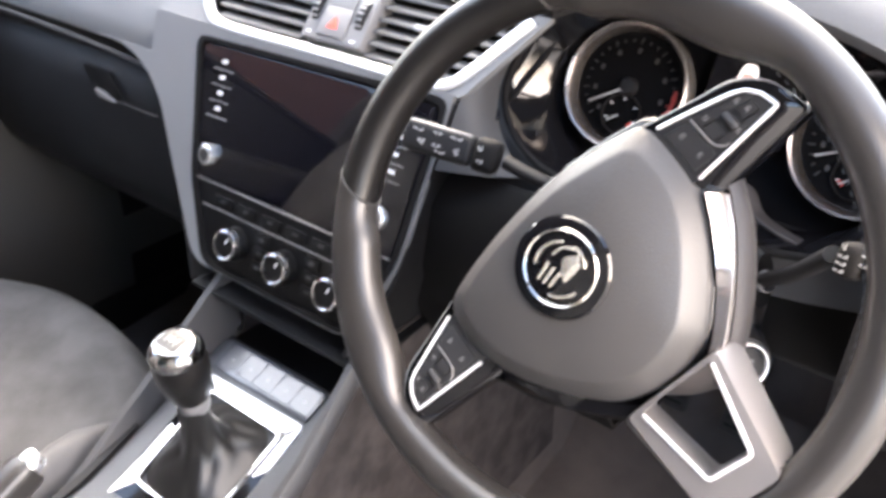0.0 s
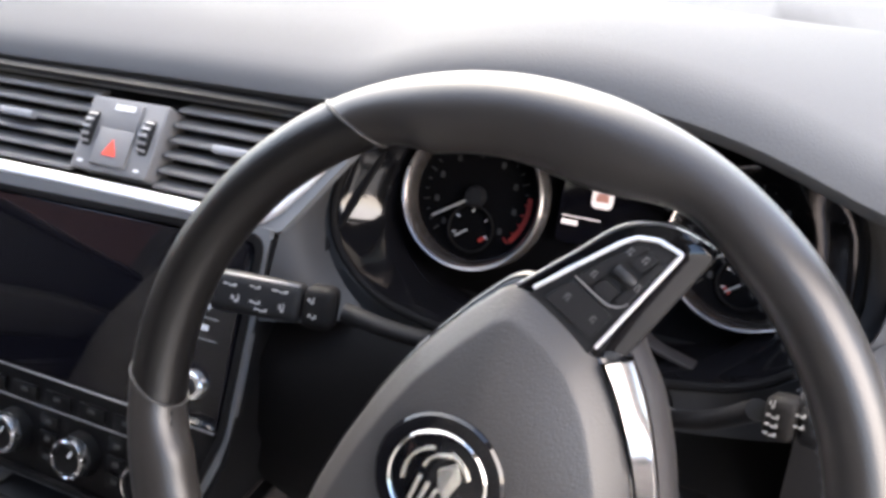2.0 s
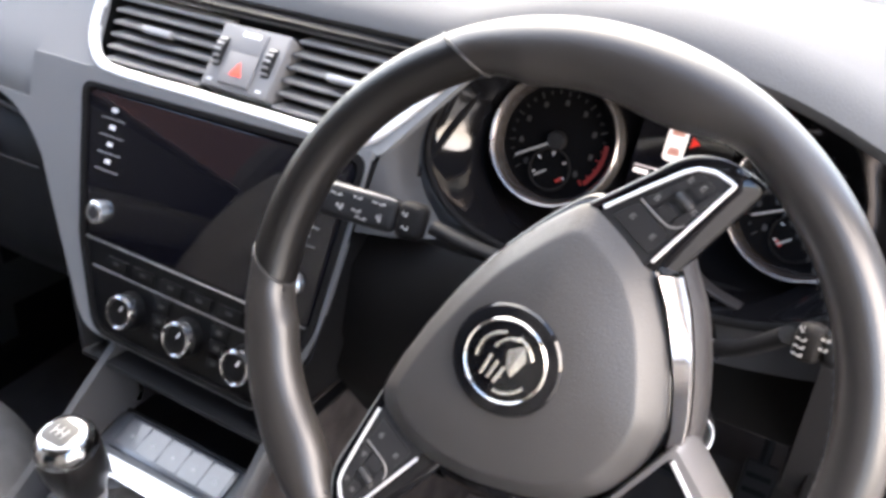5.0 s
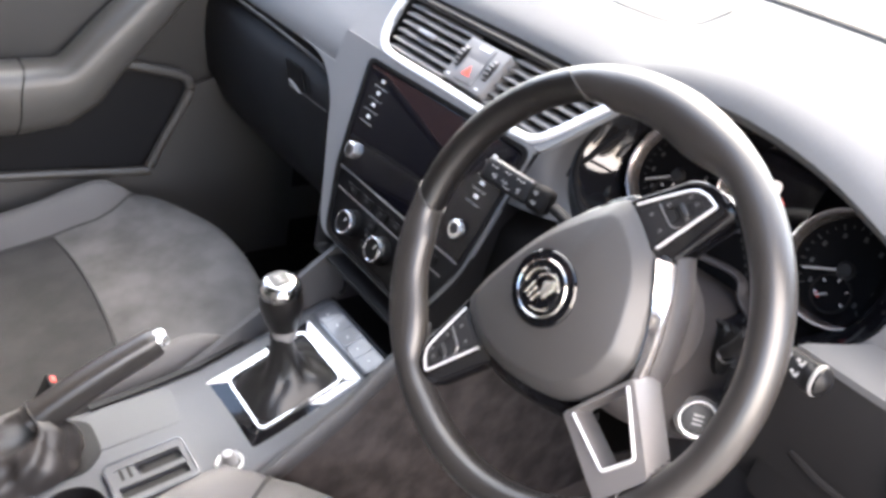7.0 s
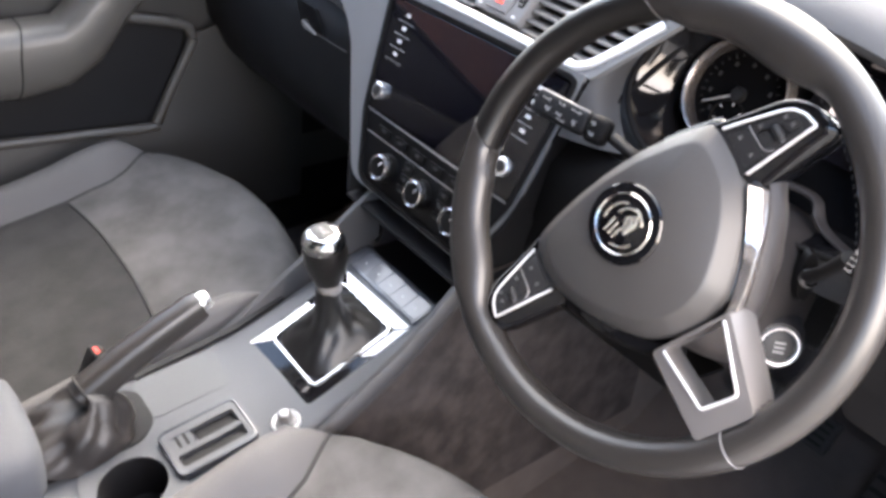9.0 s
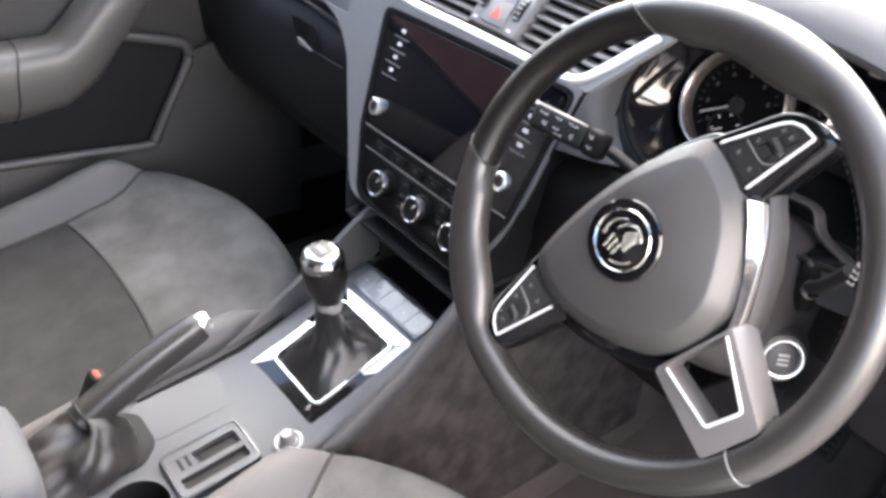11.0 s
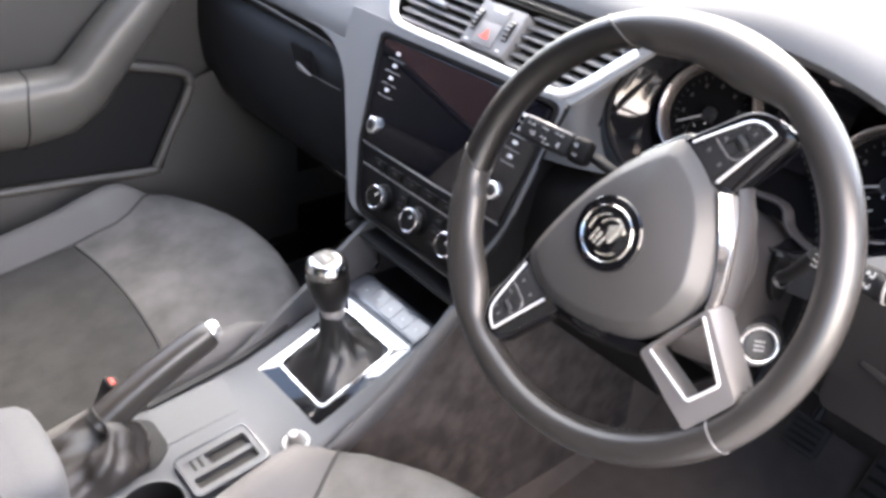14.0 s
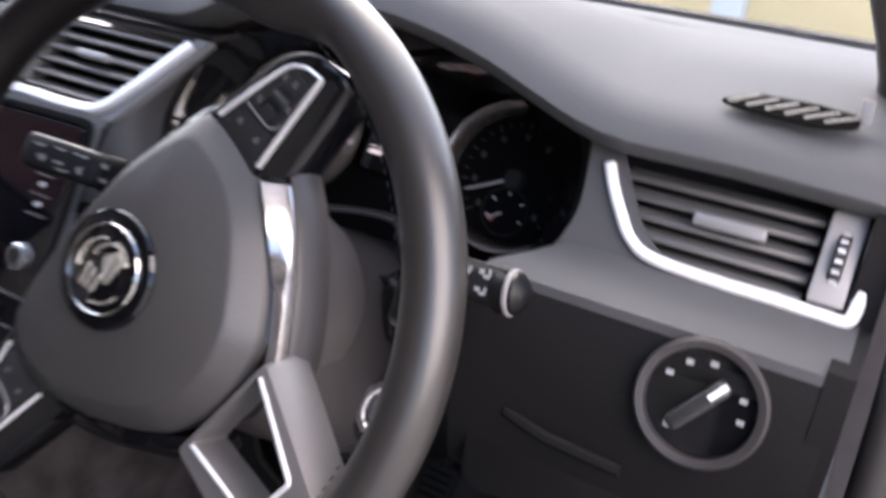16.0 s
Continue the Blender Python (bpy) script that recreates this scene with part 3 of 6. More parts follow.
def rim_piece(a0, a1, n):
    rows = []
    for i in range(n + 1):
        a = a0 + (a1 - a0) * i / n
        near = min(abs((a - c + 180) % 360 - 180) for c in (38, 142))
        grip = max(0.0, 1 - (near / 26) ** 2) ** 2 if near < 26 else 0.0
        row = []
        for j in range(18):
            b = 2 * math.pi * j / 18
            r = 0.1622 + 0.0137 * math.cos(b)
            z = -0.0130 + (0.0155 - 0.001 * grip) * math.sin(b)
            off = min(abs((a - 57.5 + 180) % 360 - 180), abs((a - 121 + 180) % 360 - 180)) if not 57.5 < a < 121 else 0.0
            web = max(math.exp(-(((a - c + 180) % 360 - 180) / 8.0) ** 2) for c in (178, 0))
            thumb = (1 - web) * min(1.0, off / 12.0) ** 1.3 * math.exp(-((max(0.0, off - 34.0) / 22.0) ** 2))
            r -= 0.0078 * thumb * max(0.0, math.cos(b - radians(165))) ** 1.3
            z += 0.0036 * thumb * max(0.0, math.cos(b - radians(110))) ** 2
            if math.cos(b) < 0:
                r += 0.0022 * web * math.cos(b) ** 2
                fillet = max(math.exp(-(((a - c + 180) % 360 - 180) / 13.0) ** 2) for c in (16, 162))
                r -= 0.0040 * fillet * math.cos(b) ** 2
            row.append((r * math.cos(radians(slant(a, b))), r * math.sin(radians(slant(a, b))), z))
        rows.append(row)
    return put(grid(rows, wrap=True, caps=True), TURNED)


M_GRIP = shade("perforated_leather", (0.0195, 0.0176, 0.0163), 0.37, grain=0.14, grain_size=900, spread=0.15, spec=0.62)
part("upper_rim", rim_piece(57.9, 120.6, 40), M_LEATHER, wheel, "smooth black leather")
part("rim_side", rim_piece(-92.6, 57.1, 80), M_GRIP, wheel, "perforated leather grip")
part("rim_side", rim_piece(121.4, 266.6, 80), M_GRIP, wheel, "perforated leather grip")
for a in (57.5, 121, 267):
    seam = [((0.1622 + 0.0140 * math.cos(b)) * math.cos(radians(slant(a, b))), (0.1622 + 0.0140 * math.cos(b)) * math.sin(radians(slant(a, b))), -0.0130 + 0.0158 * math.sin(b)) for b in np.linspace(0, 2 * math.pi, 25)[:-1]]
    part("seam", put(sweep(seam, ring(0.0006, 6), up=(0.3, 0.5, 0.81), closed=True), TURNED), M_SILVERP if a == 267 else M_PAD, wheel, "raised joint in the leather")
# stitching on the inner side
for a0, a1 in ((123, 262), (-82, 55)):
    bms = []
    for a in np.arange(a0, a1, 2.2):
        bms.append(box((0.0028, 0.0006, 0.0006), pose(0, 0, 0, 0, 0, a) @ pose(0.1478, 0, -0.006, 0, 0, 78)))
    part("stitching", put(join(*bms), TURNED), M_BUTTON, wheel, "dark stitching")

PAD = [(-0.0875, 0.034), (-0.080, 0.0415), (-0.060, 0.0465), (-0.030, 0.0505), (0.0, 0.0520), (0.030, 0.0505), (0.060, 0.0450), (0.080, 0.0392), (0.0865, 0.032), (0.0870, 0.012), (0.0835, -0.008), (0.0715, -0.031), (0.0525, -0.054), (0.0340, -0.0725), (0.012, -0.081), (-0.012, -0.081), (-0.0345, -0.0730), (-0.0545, -0.055), (-0.0735, -0.032), (-0.086, -0.008), (-0.0905, 0.012)]
padline = rounded(PAD, 0.009, 3)
rows = []
for s, z in ((0.965, -0.036), (1.0, -0.0255), (0.997, -0.0205), (0.980, -0.0172), (0.955, -0.0152), (0.845, -0.0075), (0.825, -0.0062), (0.812, -0.0055), (0.790, -0.0049), (0.6, -0.0018), (0.4, 0.0005), (0.2, 0.0022), (0.02, 0.0025)):
    rows.append([(-0.003 + (x + 0.003) * s, -0.004 + (y + 0.004) * s, z - (0.005 * max(0.0, (x - 0.03) / 0.06) if s > 0.6 else 0)) for x, y in padline])
part("airbag_cover", put(grid(rows, wrap=True, caps=True), TURNED), M_PAD, wheel, "soft grey airbag cover", angle=60)
part("hub_body", put(prism([(x * 0.97, y * 0.97) for x, y in padline], 0.03, pose(0, 0, -0.062), 0.004), TURNED), M_LOWER, wheel)

# badge: black ring, chrome ring and plain chrome shapes
M_BADGERING = shade("badge_ring_chrome", (0.42, 0.41, 0.39), 0.10, 1.0, spread=0.05)
M_EMBLEM = shade("emblem_chrome", (0.86, 0.84, 0.76), 0.24, 0.85, spread=0.05)
BADGE = TURNED @ pose(-0.0012, 0.0034, 0.0014)
badge = part("badge", lathe([(0.0, 0.0), (0.0298, 0.0), (0.0298, 0.0012), (0.0285, 0.0026), (0.022, 0.0028), (0.0, 0.0028)], BADGE), M_PIANO, wheel, "round black and chrome badge")
part("badge_ring", lathe([(0.0226, 0.002), (0.0228, 0.0036), (0.0220, 0.0045), (0.0211, 0.0038), (0.0208, 0.002), (0.0226, 0.002)], BADGE), M_BADGERING, badge, "chrome ring")
part("badge_dome", lathe([(0.0, 0.0046), (0.009, 0.0043), (0.017, 0.0034), (0.0206, 0.0028)], BADGE), M_PIANO, badge)
for r0, cx, cy, a0, a1, w in ((0.0150, 0.0, 0.0, 40, 128, 0.0010), (0.0150, 0.0, 0.0, -40, 12, 0.0010), (0.0165, 0.0, 0.0, 205, 262, 0.0010), (0.0105, 0.004, -0.002, 20, 100, 0.0011)):
    arc = [(cx + r0 * math.cos(radians(a)), cy + r0 * math.sin(radians(a)), 0.0044) for a in np.linspace(a0, a1, 14)]
    part("badge_bar", put(sweep(arc, [(-w, -0.001), (w, -0.001), (w * 0.4, 0.0014), (-w * 0.4, 0.0014)]), BADGE), M_EMBLEM, badge, "chrome bar")
for k in range(3):
    part("badge_bar", put(box((0.0125 - 0.0010 * k, 0.0020, 0.0022), pose(-0.0080 + 0.0008 * k, 0.0052 - 0.0042 * k, 0.0047, 0, 0, 14 - 3 * k), 0.0007, 2), BADGE), M_EMBLEM, badge, "chrome bar")
part("badge_bar", put(prism(rounded([(-0.003, -0.0085), (0.0095, -0.0080), (0.0145, -0.0020), (0.006, 0.0030), (-0.001, -0.0030)], 0.0015, 3), 0.0022, pose(0, 0, 0.0036), 0.0007), BADGE), M_EMBLEM, badge, "chrome bar")


SPOKES = TURNED @ pose(-0.0035, 0.001, 0, 0, 0, -1.3)


def spoke(side):
    """A gloss black button spoke that rises from the cover to the rim, with a falling lower flank."""
    face_z = lambda x: -0.0195 + 0.0095 * (x - 0.085) / 0.055  # noqa: E731
    at = lambda ps, lift: [(side * x, y, face_z(x) + lift(y)) for x, y in ps]  # noqa: E731
    edge = rounded([(0.078, 0.0378), (0.110, 0.0280), (0.1340, 0.0205), (0.1470, 0.0080), (0.1515, -0.0150), (0.0905, -0.0178), (0.076, -0.0182)], [0.002, 0.02, 0.008, 0.008, 0.005, 0.012, 0.002], 4)
    line = rounded([(0.080, 0.0326), (0.110, 0.0228), (0.1325, 0.0146), (0.1395, 0.0070), (0.1418, -0.0045), (0.0858, -0.0056), (0.078, -0.0060)], [0.002, 0.02, 0.006, 0.004, 0.002, 0.006, 0.002], 4)
    fall = lambda y: -0.0016 - 0.0050 * max(0.0, min(1.0, (0.000 - y) / 0.015))  # noqa: E731
    rows = [at(edge, lambda y: -0.030), at(edge, fall), at([(x + (u - x) * 0.12, y + (v - y) * 0.12) for (x, y), (u, v) in zip(edge, line)], lambda y: fall(y) + 0.0012), at(line, lambda y: 0.0)]
    top = part("spoke", put(grid(rows, wrap=True, caps=True), SPOKES), M_PIANO, wheel, "gloss black spoke", angle=50)
    inset = [(0.110 + (x - 0.110) * 0.985, 0.008 + (y - 0.008) * 0.95) for x, y in line]
    part("button_field", put(grid([at(inset, lambda y: -0.001), at(inset, lambda y: 0.0006)], wrap=True, caps=True), SPOKES), M_BUTTON, top, angle=50)
    trim = [(0.0855, 0.0310), (0.110, 0.0228), (0.1285, 0.0162), (0.1345, 0.0128), (0.1392, 0.0060), (0.1408, -0.0015), (0.1412, -0.0042), (0.1250, -0.0046), (0.1050, -0.0051), (0.0858, -0.0056)]
    trim = [p for a, b in zip(trim, trim[1:]) for p in ((a[0] + (b[0] - a[0]) * u, a[1] + (b[1] - a[1]) * u) for u in (0.1, 0.5, 0.9))]
    part("spoke_trim", put(sweep(at(trim, lambda y: 0.0008), [(-0.0011, -0.002), (0.0011, -0.002), (0.0009, 0.0008), (0.0, 0.0013), (-0.0009, 0.0008)]), SPOKES), M_SATIN, top, "bright silver trim line")

    def uv(u, v):
        x = 0.0875 + 0.051 * u
        high = float(np.interp(x, [0.08, 0.110, 0.1325, 0.1395, 0.1418], [0.0318, 0.0220, 0.0140, 0.0066, 0.0]))
        return x, -0.0046 + (high + 0.0036) * v

    keys = ((((0.02, 0.10), (0.30, 0.10), (0.30, 0.90), (0.02, 0.90)), ((0.16, 0.72), (0.17, 0.26))),
            (((0.37, 0.70), (0.93, 0.74), (0.90, 0.93), (0.37, 0.93)), ((0.46, 0.80), (0.80, 0.83))),
            (((0.41, 0.09), (0.90, 0.09), (0.90, 0.24), (0.41, 0.26)), ((0.62, 0.16),)),
            (((0.37, 0.30), (0.50, 0.30), (0.50, 0.64), (0.37, 0.64)), ()),
            (((0.74, 0.30), (0.91, 0.30), (0.91, 0.66), (0.74, 0.66)), ((0.83, 0.48),)))
    for shape, marks in keys:
        outline = rounded([uv(*p) for p in shape], 0.0014, 3)
        key = part("button", put(grid([at(outline, lambda y: 0.0), at(outline, lambda y: 0.0016), at([(x + (0.11 - x) * 0.01, y + (0.008 - y) * 0.03) for x, y in outline], lambda y: 0.0021)], wrap=True, caps=True), SPOKES), M_BUTTON, top, "black button with a small printed symbol" if marks else "black button", angle=50)
        for u, v in marks:
            x, y = uv(u, v)
            for dx, dy, w, h in ((0.0, 0.0007, 0.0030, 0.0006), (-0.0006, -0.0007, 0.0018, 0.0006), (0.0014, -0.0003, 0.0005, 0.0016)):
                part("mark", put(box((w, h, 0.0003), pose(side * (x + dx), y + dy, face_z(x) + 0.0023, 0, -side * 9.7)), SPOKES), M_SILVERP, key, "pale symbol bar")
    div = at(curve([uv(*p) for p in ((0.335, 0.93), (0.335, 0.55), (0.345, 0.28), (0.40, 0.14), (0.47, 0.08))], 14), lambda y: 0.0017)
    part("divider", put(sweep(div, ring(0.0006, 6)), SPOKES), M_SILVERP, top, "dull silver divider")
    rim_line = at(curve([(0.081, 0.0372), (0.110, 0.0280), (0.1330, 0.0208), (0.1450, 0.0085), (0.1490, -0.0050)], 18), lambda y: -0.0018)
    part("spoke_edge", put(sweep(rim_line, ring(0.0008, 6)), SPOKES), M_SILVERP, top, "grey outer edge line")
    x, y = uv(0.62, 0.47)
    return part("roller", lathe([(0.0, -0.0050), (0.0026, -0.0050), (0.0030, -0.004), (0.0030, 0.004), (0.0026, 0.0050), (0.0, 0.0050)], SPOKES @ pose(side * x, y, face_z(x) + 0.0012, 90, 0, 0), 16), M_BUTTON, top, "ribbed dark roller")


spoke(1)
spoke(-1)
# flanks that join the side spokes to the lower one: a gloss strip beside the cover, then a satin arm that falls away
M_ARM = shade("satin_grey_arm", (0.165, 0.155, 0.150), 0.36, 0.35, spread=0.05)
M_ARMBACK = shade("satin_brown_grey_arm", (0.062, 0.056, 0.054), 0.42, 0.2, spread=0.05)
# right strip is coloured bright for the doorway reflection; its left twin stays black
M_STRIP_LIT = shade("lit_strip_gloss", (0.62, 0.585, 0.565), 0.20, 0.85, spread=0.03)
for s in (1, -1):
    inn = [(0.0810, -0.0140), (0.0705, -0.0325), (0.0530, -0.054), (0.0350, -0.0725), (0.022, -0.082)]
    mid = [(0.0890, -0.0222), (0.0785, -0.0390), (0.0605, -0.0600), (0.0410, -0.0785), (0.027, -0.0880)]
    out = [(0.0935, -0.0240), (0.0840, -0.0422), (0.0660, -0.0642), (0.0465, -0.0828), (0.033, -0.0918)]
    rows, rows2 = [], []
    for k, ((xi, yi), (xm, ym)) in enumerate(zip(curve(inn, 16), curve(mid, 16))):
        # the strip's lower part is twisted so that its reflection fades
        flat = min(1.0, max(0.0, (k - 4) / 4))
        rows.append([(s * (xi + (xm - xi) * u), yi + (ym - yi) * u, z + flat * 0.0125 * (max(0.0, min(1.0, u)) - 0.5) if -0.03 < z else z) for u, z in ((-0.2, -0.030), (0.0, -0.0190), (0.03, -0.0168), (0.10, -0.0160), (0.50, -0.0200), (0.92, -0.0242), (0.98, -0.0256), (1.0, -0.033), (-0.2, -0.042))])
    for (xm, ym), (xo, yo) in zip(curve([(0.0925, -0.0135)] + mid, 18), curve([(0.1010, -0.0130)] + out, 18)):
        rows2.append([(s * (xm + (xo - xm) * u), ym + (yo - ym) * u, z) for u, z in ((0.0, -0.040), (0.04, -0.0275), (0.12, -0.0262), (0.55, -0.0295), (0.90, -0.0365), (1.0, -0.046), (0.3, -0.054), (-0.6, -0.048))])
    part("hub_strip", put(grid(rows, wrap=True, caps=True), TURNED), M_STRIP_LIT if s > 0 else M_PIANO, wheel, "gloss strip beside the airbag cover, bright reflection in its colour" if s > 0 else "gloss black strip beside the airbag cover", angle=40)
    # left arm is coloured dark as shade, the right one as lit
    part("hub_arm", put(grid(rows2, wrap=True, caps=True), TURNED), M_ARMBACK if s > 0 else M_LOWER, wheel, "satin brown-grey arm behind the cover" if s > 0 else "arm behind the cover, coloured as in shade", angle=50)
# gloss black collar under the cover's lower edge
rows = [[(x * k, -0.004 + (y + 0.004) * k, z) for x, y in padline] for k, z in ((0.95, -0.040), (1.03, -0.036), (1.045, -0.028), (1.02, -0.0225), (0.96, -0.021))]
part("cover_edge", put(grid(rows, wrap=True, caps=True), TURNED), M_PIANO, wheel, "gloss black edge below the cover", angle=60)
# lower spoke: open, with falling sides and a bright inner edge
inner = rounded([(-0.0245, -0.0845), (0.0260, -0.0845), (0.0136, -0.1340), (-0.0143, -0.1325)], 0.003, 4)
top_o = rounded([(-0.0335, -0.0820), (0.0312, -0.0820), (0.0188, -0.1500), (-0.0265, -0.1500)], 0.004, 4)
low_o = rounded([(-0.0430, -0.0810), (0.0395, -0.0810), (0.0252, -0.1480), (-0.0325, -0.1480)], 0.006, 4)
spoke_z = lambda y: -0.0140 + 0.0080 * min(1.0, max(0.0, (-0.0845 - y) / 0.048)) + 0.0045 * min(1.0, max(0.0, (-0.136 - y) / 0.014))  # noqa: E731
rows = [[(x, y, spoke_z(y) + d) for x, y in ps] for ps, d in ((inner, -0.026), (inner, -0.0010), ([(x * 1.03, y) for x, y in inner], 0.0), (top_o, -0.0006), ([(a + (c - a) * 0.12, b + (e - b) * 0.12) for (a, b), (c, e) in zip(top_o, low_o)], -0.0022), (low_o, -0.0150), (low_o, -0.024), (inner, -0.026))]
low = part("lower_spoke", put(grid(rows, wrap=True), TURNED), M_ARM, wheel, "satin grey open lower spoke", angle=35)
edge = [(x, y, spoke_z(y) + 0.0004) for x, y in inner if y < -0.0860]
edge = sorted([p for p in edge if p[0] > 0 and p[1] > -0.130], key=lambda p: -p[1]) + sorted([p for p in edge if p[1] <= -0.130], key=lambda p: -p[0]) + sorted([p for p in edge if p[0] < 0 and p[1] > -0.130], key=lambda p: p[1])
part("spoke_trim", put(sweep(edge, ring(0.0013, 6)), TURNED), M_SATIN, low, "bright inner edge")
# worn lettering on the cover, no longer legible
for i in range(5):
    part("mark", put(box((0.0015, 0.0036, 0.0002), pose(-0.0125 + i * 0.0040, -0.0368, -0.0010, 3, 0, -12)), TURNED), M_CONSOLE, wheel, "embossed letter bar")

# ---- column shroud, stalks and start button ----
M_BOSS = shade("button_boss_plastic", (0.030, 0.027, 0.027), 0.5, grain=0.3)
M_COLLAR = shade("column_collar_plastic", (0.062, 0.057, 0.056), 0.5, grain=0.3)
column = thing("steering_column", (0.327, 0.10, 0.64), "charcoal plastic steering column shroud behind the wheel", "steering column")
rows = []
for h, w, d in ((0.092, 0.046, 0.044), (0.108, 0.054, 0.052), (0.125, 0.060, 0.058), (0.145, 0.066, 0.064), (0.165, 0.071, 0.069), (0.185, 0.075, 0.073), (0.22, 0.079, 0.077)):
    rows.append([tuple(WHEEL @ Vector((math.copysign(abs(math.cos(b)) ** 0.62, math.cos(b)) * w, math.copysign(abs(math.sin(b)) ** 0.62, math.sin(b)) * d - 0.034, -h))) for b in np.linspace(0, 2 * math.pi, 45)[:-1]])
part("shroud", grid(rows, wrap=True, caps=True), M_BOSS, column, angle=60)
cover = curve([(0.300, 0.195, 0.655), (0.325, 0.200, 0.6585), (0.350, 0.201, 0.661), (0.366, 0.199, 0.659), (0.376, 0.192, 0.649), (0.390, 0.186, 0.644), (0.412, 0.182, 0.640)], 20)
part("gap_cover", sweep(cover, rounded([(-0.005, -0.0016), (0.005, -0.0016), (0.005, 0.0016), (-0.005, 0.0016)], 0.0012, 3)), M_BOSS, column, "grey cover strip between the column and the instruments")
SLOT = Matrix.Translation((0.4005, 0.1490, 0.6225)) @ Vector((0.80, -0.55, 0.24)).to_track_quat("Z", "Y").to_matrix().to_4x4()
part("lever_slot", put(lathe([(0.0, 0.003), (0.010, 0.003), (0.0115, -0.004)], seg=28), SLOT @ Matrix.Diagonal((0.75, 2.0, 1, 1))), M_PANEL, column, "dark upright lever opening")
part("lever_boss", lathe([(0.0040, -0.004), (0.0076, 0.002), (0.0076, 0.007), (0.0060, 0.009)], SLOT, 20), M_HAZ, column, "dull grey boss at the lever's root")
part("collar", lathe([(0.0, -0.140), (0.061, -0.140), (0.0635, -0.130), (0.0615, -0.112), (0.056, -0.090), (0.050, -0.070), (0.044, -0.056), (0.0, -0.050)], WHEEL @ pose(0.001, -0.008, 0)), M_COLLAR, column, "brown-grey round collar behind the hub")

start = thing("start_button", (0.408, 0.135, 0.561), "round silver start button beside the steering column", "button")
SB = Matrix.Translation((0.408, 0.135, 0.561)) @ Vector((0.66, -0.68, 0.32)).to_track_quat("Z", "Y").to_matrix().to_4x4()
part("boss", lathe([(0.034, -0.050), (0.027, -0.020), (0.0225, -0.006), (0.0195, -0.0005), (0.0160, 0.0)], SB, 32), M_BOSS, column, "round boss that carries the start button")
part("surround", lathe([(0.0158, -0.006), (0.0166, 0.001), (0.0160, 0.0032), (0.0150, 0.0030), (0.0142, 0.0)], SB), M_SATIN, start, "silver ring")
part("cap", lathe([(0.0, 0.0028), (0.010, 0.0026), (0.0134, 0.0015), (0.0140, -0.004)], SB), M_BUTTON, start, "black cap")
for dy in (0.0035, -0.0005, -0.0045):
    part("mark", box((0.009, 0.0016, 0.0004), SB @ pose(0, dy, 0.0030)), M_WHEELH, start, "white letter bar")


def stalk(name, label, root, neck, tip, head, mirror, tall=0.026):
    """A lever from the column: a thin arm, a dark collar and a flat printed head; x runs along the head, y away from the driver."""
    ob = thing(name, root, label, "stalk")
    root, neck, tip = Vector(root), Vector(neck), Vector(tip)
    ax = (tip - neck).normalized() * -mirror
    az = (Vector((0, 0.42, 0.91)) - ax * ax.dot(Vector((0, 0.42, 0.91)))).normalized()
    m = Matrix((ax, az.cross(ax), az)).transposed().to_4x4()
    m.translation = (tip + neck) / 2
    long = (tip - neck).length
    part("arm", sweep(curve([root, (root + neck) / 2 + Vector((0, -0.004, 0)), neck + ax * mirror * 0.004], 8), ring(0.0064, 12, 0.0052)), M_DARK, ob)
    body = part("head", box((long * 0.74, 0.019, tall * 0.92), m @ pose(-mirror * long * 0.13, 0, 0), 0.006, 3), M_DARK, ob, "black stalk head with printed symbols")
    part("collar", box((long * 0.27, 0.023, tall), m @ pose(mirror * long * 0.37, 0, 0), 0.007, 3), M_LOWER, ob, "black turning collar")
    part("head_edge", box((long * 0.66, 0.0030, 0.0016), m @ pose(-mirror * long * 0.13, -0.0066, tall * 0.46 - 0.0012), 0.0006, 1), M_SILVERP if mirror > 0 else M_DARK, body, "silver edge" if mirror > 0 else "raised edge")
    for u, v, w, h in head:
        for du, dv, kw, kh in ((-0.25, 0.2, 0.3, 0.4), (0.15, -0.15, 0.4, 0.3), (0.3, 0.3, 0.16, 0.5)):
            part("mark", box((w * kw, 0.0004, h * kh + 0.0004), m @ pose(u + du * w, -0.0097 if mirror * (u + du * w) < long * 0.23 else -0.0117, v + dv * h)), M_STALKMARK, body, "white symbol bar")
    return body


M_STALKMARK = shade("stalk_print", (0.30, 0.30, 0.30), 0.6, spread=0.03)
stalk("indicator_stalk", "black indicator stalk with white symbols and silver edge", (0.285, 0.128, 0.650), (0.2110, 0.1075, 0.6690), (0.1405, 0.0850, 0.6790),
      [(-0.026, 0.005, 0.010, 0.0018), (-0.011, 0.006, 0.008, 0.0018), (0.004, 0.006, 0.012, 0.0016), (-0.022, -0.003, 0.006, 0.005), (-0.010, -0.003, 0.008, 0.0022), (-0.006, -0.007, 0.010, 0.0016), (0.006, -0.004, 0.004, 0.006), (0.023, 0.004, 0.005, 0.004), (0.025, -0.005, 0.006, 0.003)], 1)
